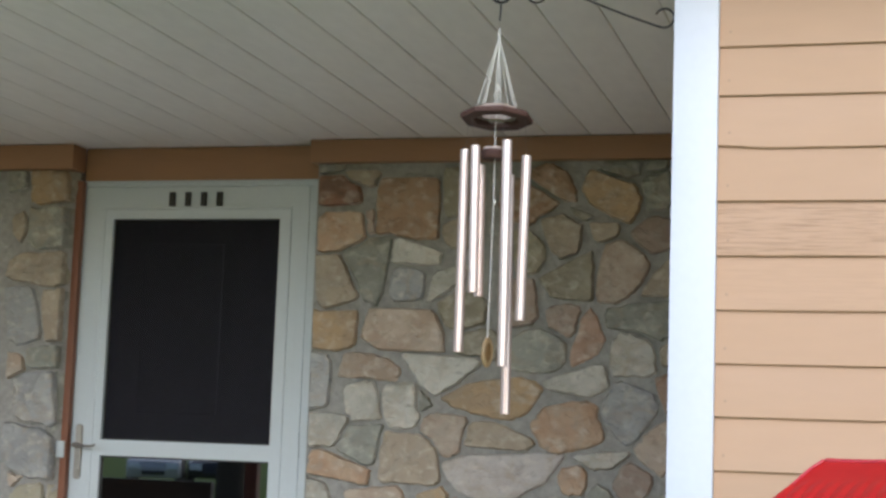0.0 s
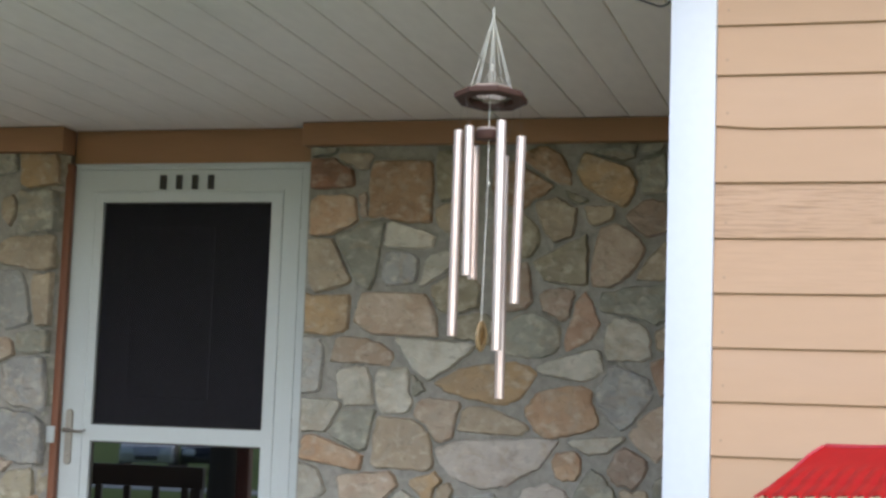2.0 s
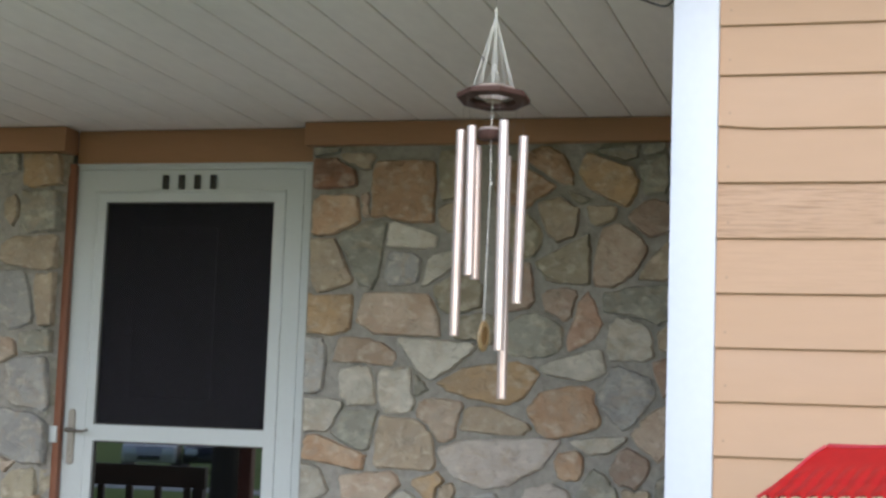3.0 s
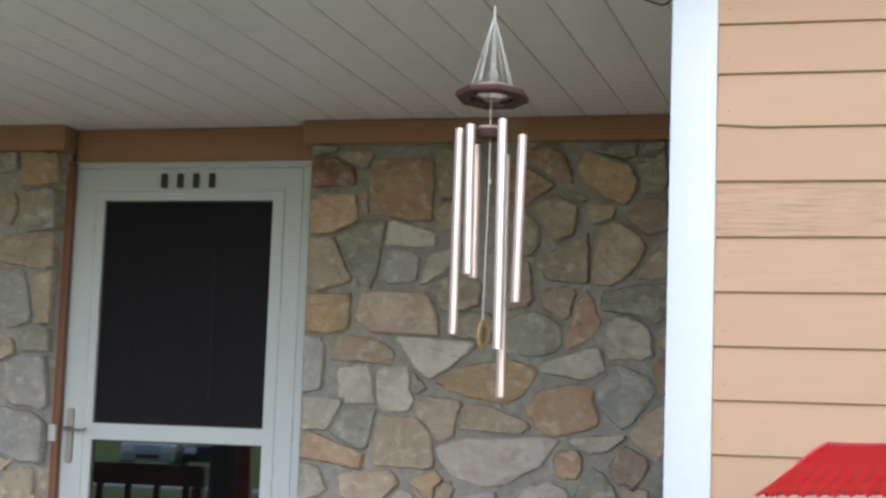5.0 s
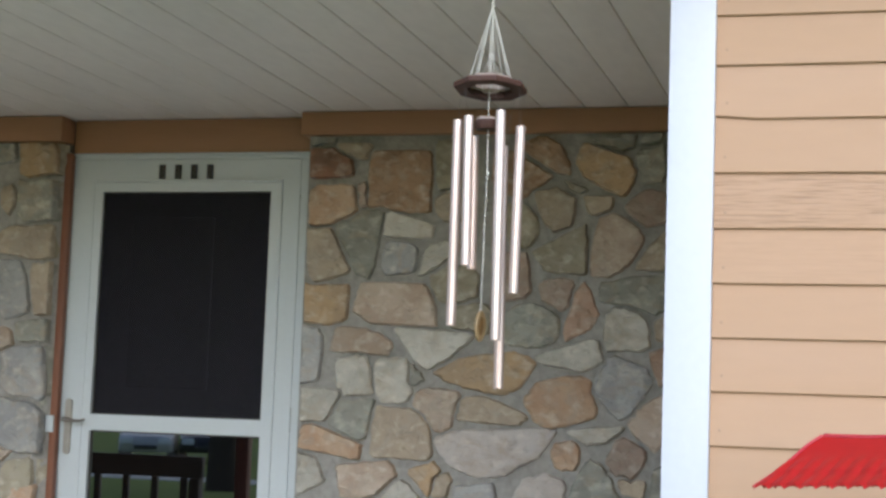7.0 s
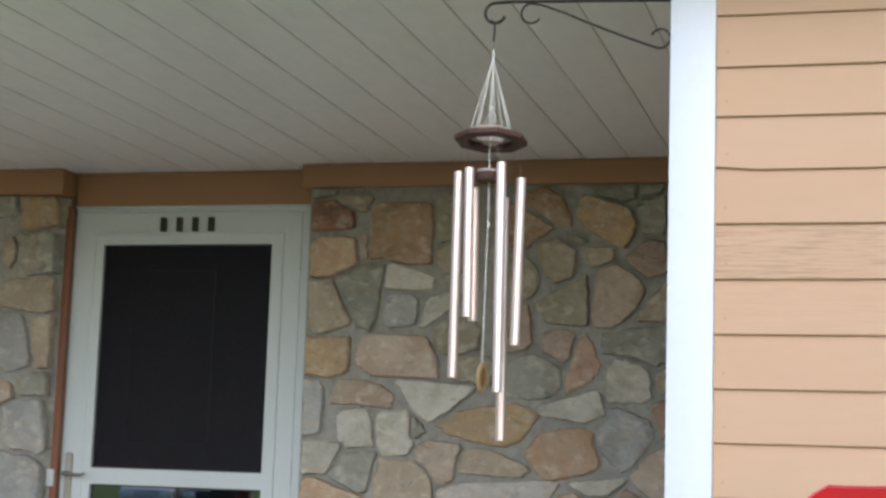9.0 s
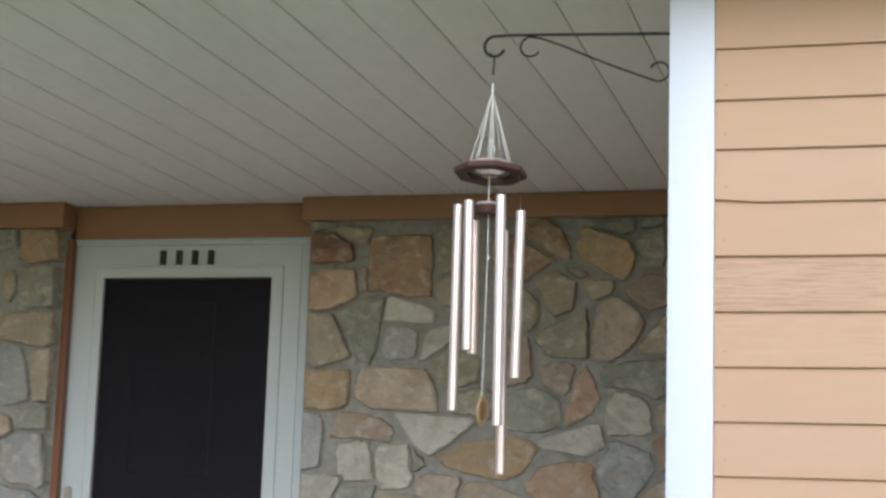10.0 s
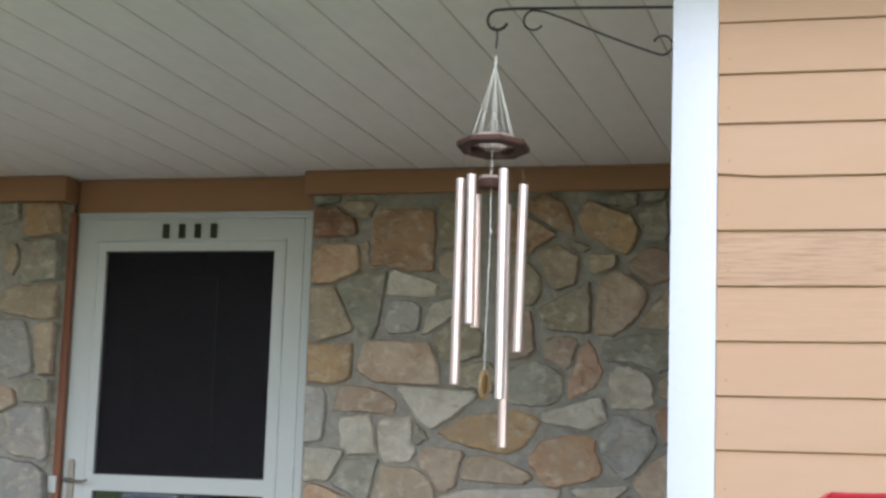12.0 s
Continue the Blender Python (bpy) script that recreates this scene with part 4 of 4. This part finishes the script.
lay("light", -1.004, 1.298, 0.237, 0.077, 4, -0.03, 0.71, (0.24, 0.39, 0.04, 0.65))
lay("light", -1.770, 1.211, 0.132, 0.145, 10, -0.12, 0.00, (0.12, 0.20, 0.50, 0.08))
lay("light", -1.626, 1.203, 0.143, 0.164, 2, -0.12, 0.00, (0.30, 0.25, 0.55, 0.45))
lay("grey", -1.542, 1.228, 0.043, 0.073, 11, -0.27, -0.30, (0.27, 0.04, 0.07, 0.04))
lay("light", -1.902, 1.108, 0.155, 0.121, 0, 0.28, -0.05, (0.08, 0.05, 0.10, 0.20))
lay("grey", -1.776, 1.076, 0.152, 0.138, -16, -0.06, 0.22, (0.11, 0.66, 0.04, 0.30))
lay("pinktan", -1.472, 1.110, 0.165, 0.146, -16, 0.05, 0.20, (0.25, 0.55, 0.85, 0.35))
lay("tan", -1.269, 1.106, 0.255, 0.086, -14, 0.14, -0.49, (0.24, 0.93, 0.10, 0.28))
lay("orangetan", -1.022, 1.144, 0.236, 0.159, 14, 0.06, -0.10, (0.40, 0.55, 0.60, 0.15))
lay("blue", -0.819, 1.206, 0.174, 0.180, -30, -0.02, 0.20, (0.50, 0.20, 0.25, 0.40))
lay("pinkorange", -0.688, 1.272, 0.043, 0.112, 10, 0.38, -0.10, (0.06, 0.04, 0.20, 0.05))
lay("pinktan", -0.727, 1.080, 0.127, 0.145, -3, -0.05, 0.50, (0.13, 0.51, 0.70, 0.59))
lay("tan", -1.583, 1.018, 0.224, 0.180, -2, -0.03, -0.05, (0.30, 0.15, 0.15, 0.12))
lay("orangetan", -1.846, 0.976, 0.230, 0.081, -14, 0.02, -0.25, (0.20, 0.30, 0.12, 0.15))
lay("lightpink", -1.259, 0.965, 0.360, 0.159, 5, 0.36, -0.08, (0.15, 0.40, 0.55, 0.70))
lay("light", -0.899, 1.036, 0.152, 0.051, 6, 0.35, 0.00, (0.15, 0.20, 0.50, 0.40))
lay("orangetan", -1.000, 0.964, 0.087, 0.092, 10, 0.12, 0.10, (0.15, 0.50, 0.40, 0.35))
lay("pink", -0.796, 0.959, 0.119, 0.136, -24, 0.05, 0.00, (0.45, 0.35, 0.40, 0.12))
lay("light", -1.934, 0.873, 0.097, 0.119, 12, -0.29, -0.24, (0.04, 0.04, 0.11, 0.20))
lay("pinktan", -1.705, 0.855, 0.208, 0.119, 15, -0.03, -0.20, (0.06, 0.15, 0.50, 0.71))
lay("orange", -1.487, 0.879, 0.100, 0.085, 43, -0.00, -0.45, (0.07, 0.29, 0.10, 0.04))
lay("grey", -0.897, 0.865, 0.153, 0.159, -8, -0.45, -0.19, (0.19, 0.27, 0.46, 0.76))
lay("lightpink", -1.091, 0.819, 0.208, 0.150, 26, 0.09, -0.22, (0.60, 0.85, 0.73, 0.09))
lay("blue", -1.315, 0.814, 0.155, 0.081, 9, -0.10, -0.03, (0.09, 0.04, 0.10, 0.04))
lay("light", -1.581, 0.791, 0.140, 0.128, -3, 0.04, -0.06, (0.83, 0.84, 0.08, 0.10))
lay("grey", -0.685, 0.862, 0.053, 0.141, -2, -0.18, 0.22, (0.04, 0.32, 0.38, 0.26))
lay("orange", -3.063, 2.001, 0.145, 0.124, 8, -0.04, -0.10, (0.08, 0.10, 0.37, 0.17))
lay("grey", -3.199, 2.026, 0.071, 0.064, 7, -0.04, -0.10, (0.04, 0.10, 0.05, 0.04))
lay("grey", -3.058, 1.840, 0.147, 0.153, 2, -0.06, -0.05, (0.07, 0.04, 0.51, 0.23))
lay("tan", -3.180, 1.843, 0.042, 0.104, 3, 0.32, 0.20, (0.69, 0.41, 0.54, 0.82))
lay("tan", -3.099, 1.685, 0.230, 0.117, -2, -0.04, 0.23, (0.22, 0.50, 0.31, 0.37))
lay("blue", -3.144, 1.508, 0.118, 0.208, 11, -0.21, -0.04, (0.21, 0.04, 0.45, 0.21))
lay("tan", -3.021, 1.507, 0.076, 0.186, 4, 0.06, -0.00, (0.05, 0.25, 0.41, 0.12))
lay("grey", -3.038, 1.343, 0.136, 0.080, 10, -0.08, -0.07, (0.12, 0.17, 0.73, 0.10))
lay("pinktan", -3.162, 1.317, 0.056, 0.068, 10, -0.18, -0.26, (0.31, 0.04, 0.04, 0.05))
lay("blue", -3.073, 1.190, 0.164, 0.192, 5, -0.08, 0.15, (0.24, 0.11, 0.52, 0.33))
lay("blue", -3.087, 0.991, 0.202, 0.195, 93, 0.03, -0.09, (0.05, 0.78, 0.13, 0.59))
lay("pinktan", -3.136, 0.891, 0.056, 0.049, 37, -0.71, -0.30, (0.16, 0.13, 0.68, 0.24))
lay("olive", -3.079, 0.768, 0.144, 0.199, 6, -0.03, 0.06, (0.14, 0.49, 0.04, 0.35))
lay("pink", -1.761, 1.859, 0.038, 0.098, 8, 0.00, 0.00, (0.5, 0.3, 0.5, 0.4))
lay("grey", -1.922, 2.058, 0.092, 0.032, 4, 0.00, -0.30, (0.5, 0.5, 0.3, 0.3))
lay("grey", -0.730, 2.054, 0.074, 0.032, 5, 0.00, 0.20, (0.3, 0.5, 0.3, 0.4))
lay("tan", -0.774, 0.868, 0.096, 0.063, -10, 0.00, 0.00, (0.3, 0.3, 0.3, 0.3))
lay("tan", -1.436, 0.845, 0.070, 0.092, -5, 0.20, 0.00, (0.5, 0.4, 0.3, 0.3))
# the stones turn the corner into the door reveal
for k, (z, h) in enumerate([(2.004, 0.131), (1.843, 0.165), (1.684, 0.127), (1.509, 0.193), (1.353, 0.085), (1.201, 0.194), (0.995, 0.193), (0.807, 0.141)]):
    tone = ("olive", "grey", "olive", "grey", "blue", "grey", "grey", "olive")[k]
    lay(tone, -3.005, z, 0.056, h * 0.97, 0, 0.0, 0.0, (0.12, 0.1, 0.1, 0.12), turn=58, back=5.414)
# the same stonework goes on below the sill line and towards the far end of the porch
tones = list(STONE)
rnd = random.Random(11)
for x0, x1, z0, z1 in ((-1.95, -0.35, 0.02, 0.80), (-4.84, -3.30, 0.02, 2.02), (-3.30, -2.98, 0.02, 0.80), (-0.60, -0.36, 0.80, 2.02)):
    nz = max(1, round((z1 - z0) / 0.155))
    nx = max(1, round((x1 - x0) / 0.19))
    for j in range(nz):
        for i in range(nx):
            x = x0 + (i + 0.5 + (0.25 if j % 2 else -0.25) * (nx > 2)) * (x1 - x0) / nx
            z = z0 + (j + 0.5) * (z1 - z0) / nz
            w, h = (x1 - x0) / nx * rnd.uniform(0.66, 0.92), (z1 - z0) / nz * rnd.uniform(0.66, 0.92)
            if x - w / 2 < x0 - 0.02 or x + w / 2 > x1 + 0.02:
                continue
            lay(rnd.choice(tones), x, z, w, h, rnd.uniform(-9, 9), rnd.uniform(-0.25, 0.25), rnd.uniform(-0.2, 0.2), [rnd.uniform(0.08, 0.6) for _ in range(4)])
set_stones()
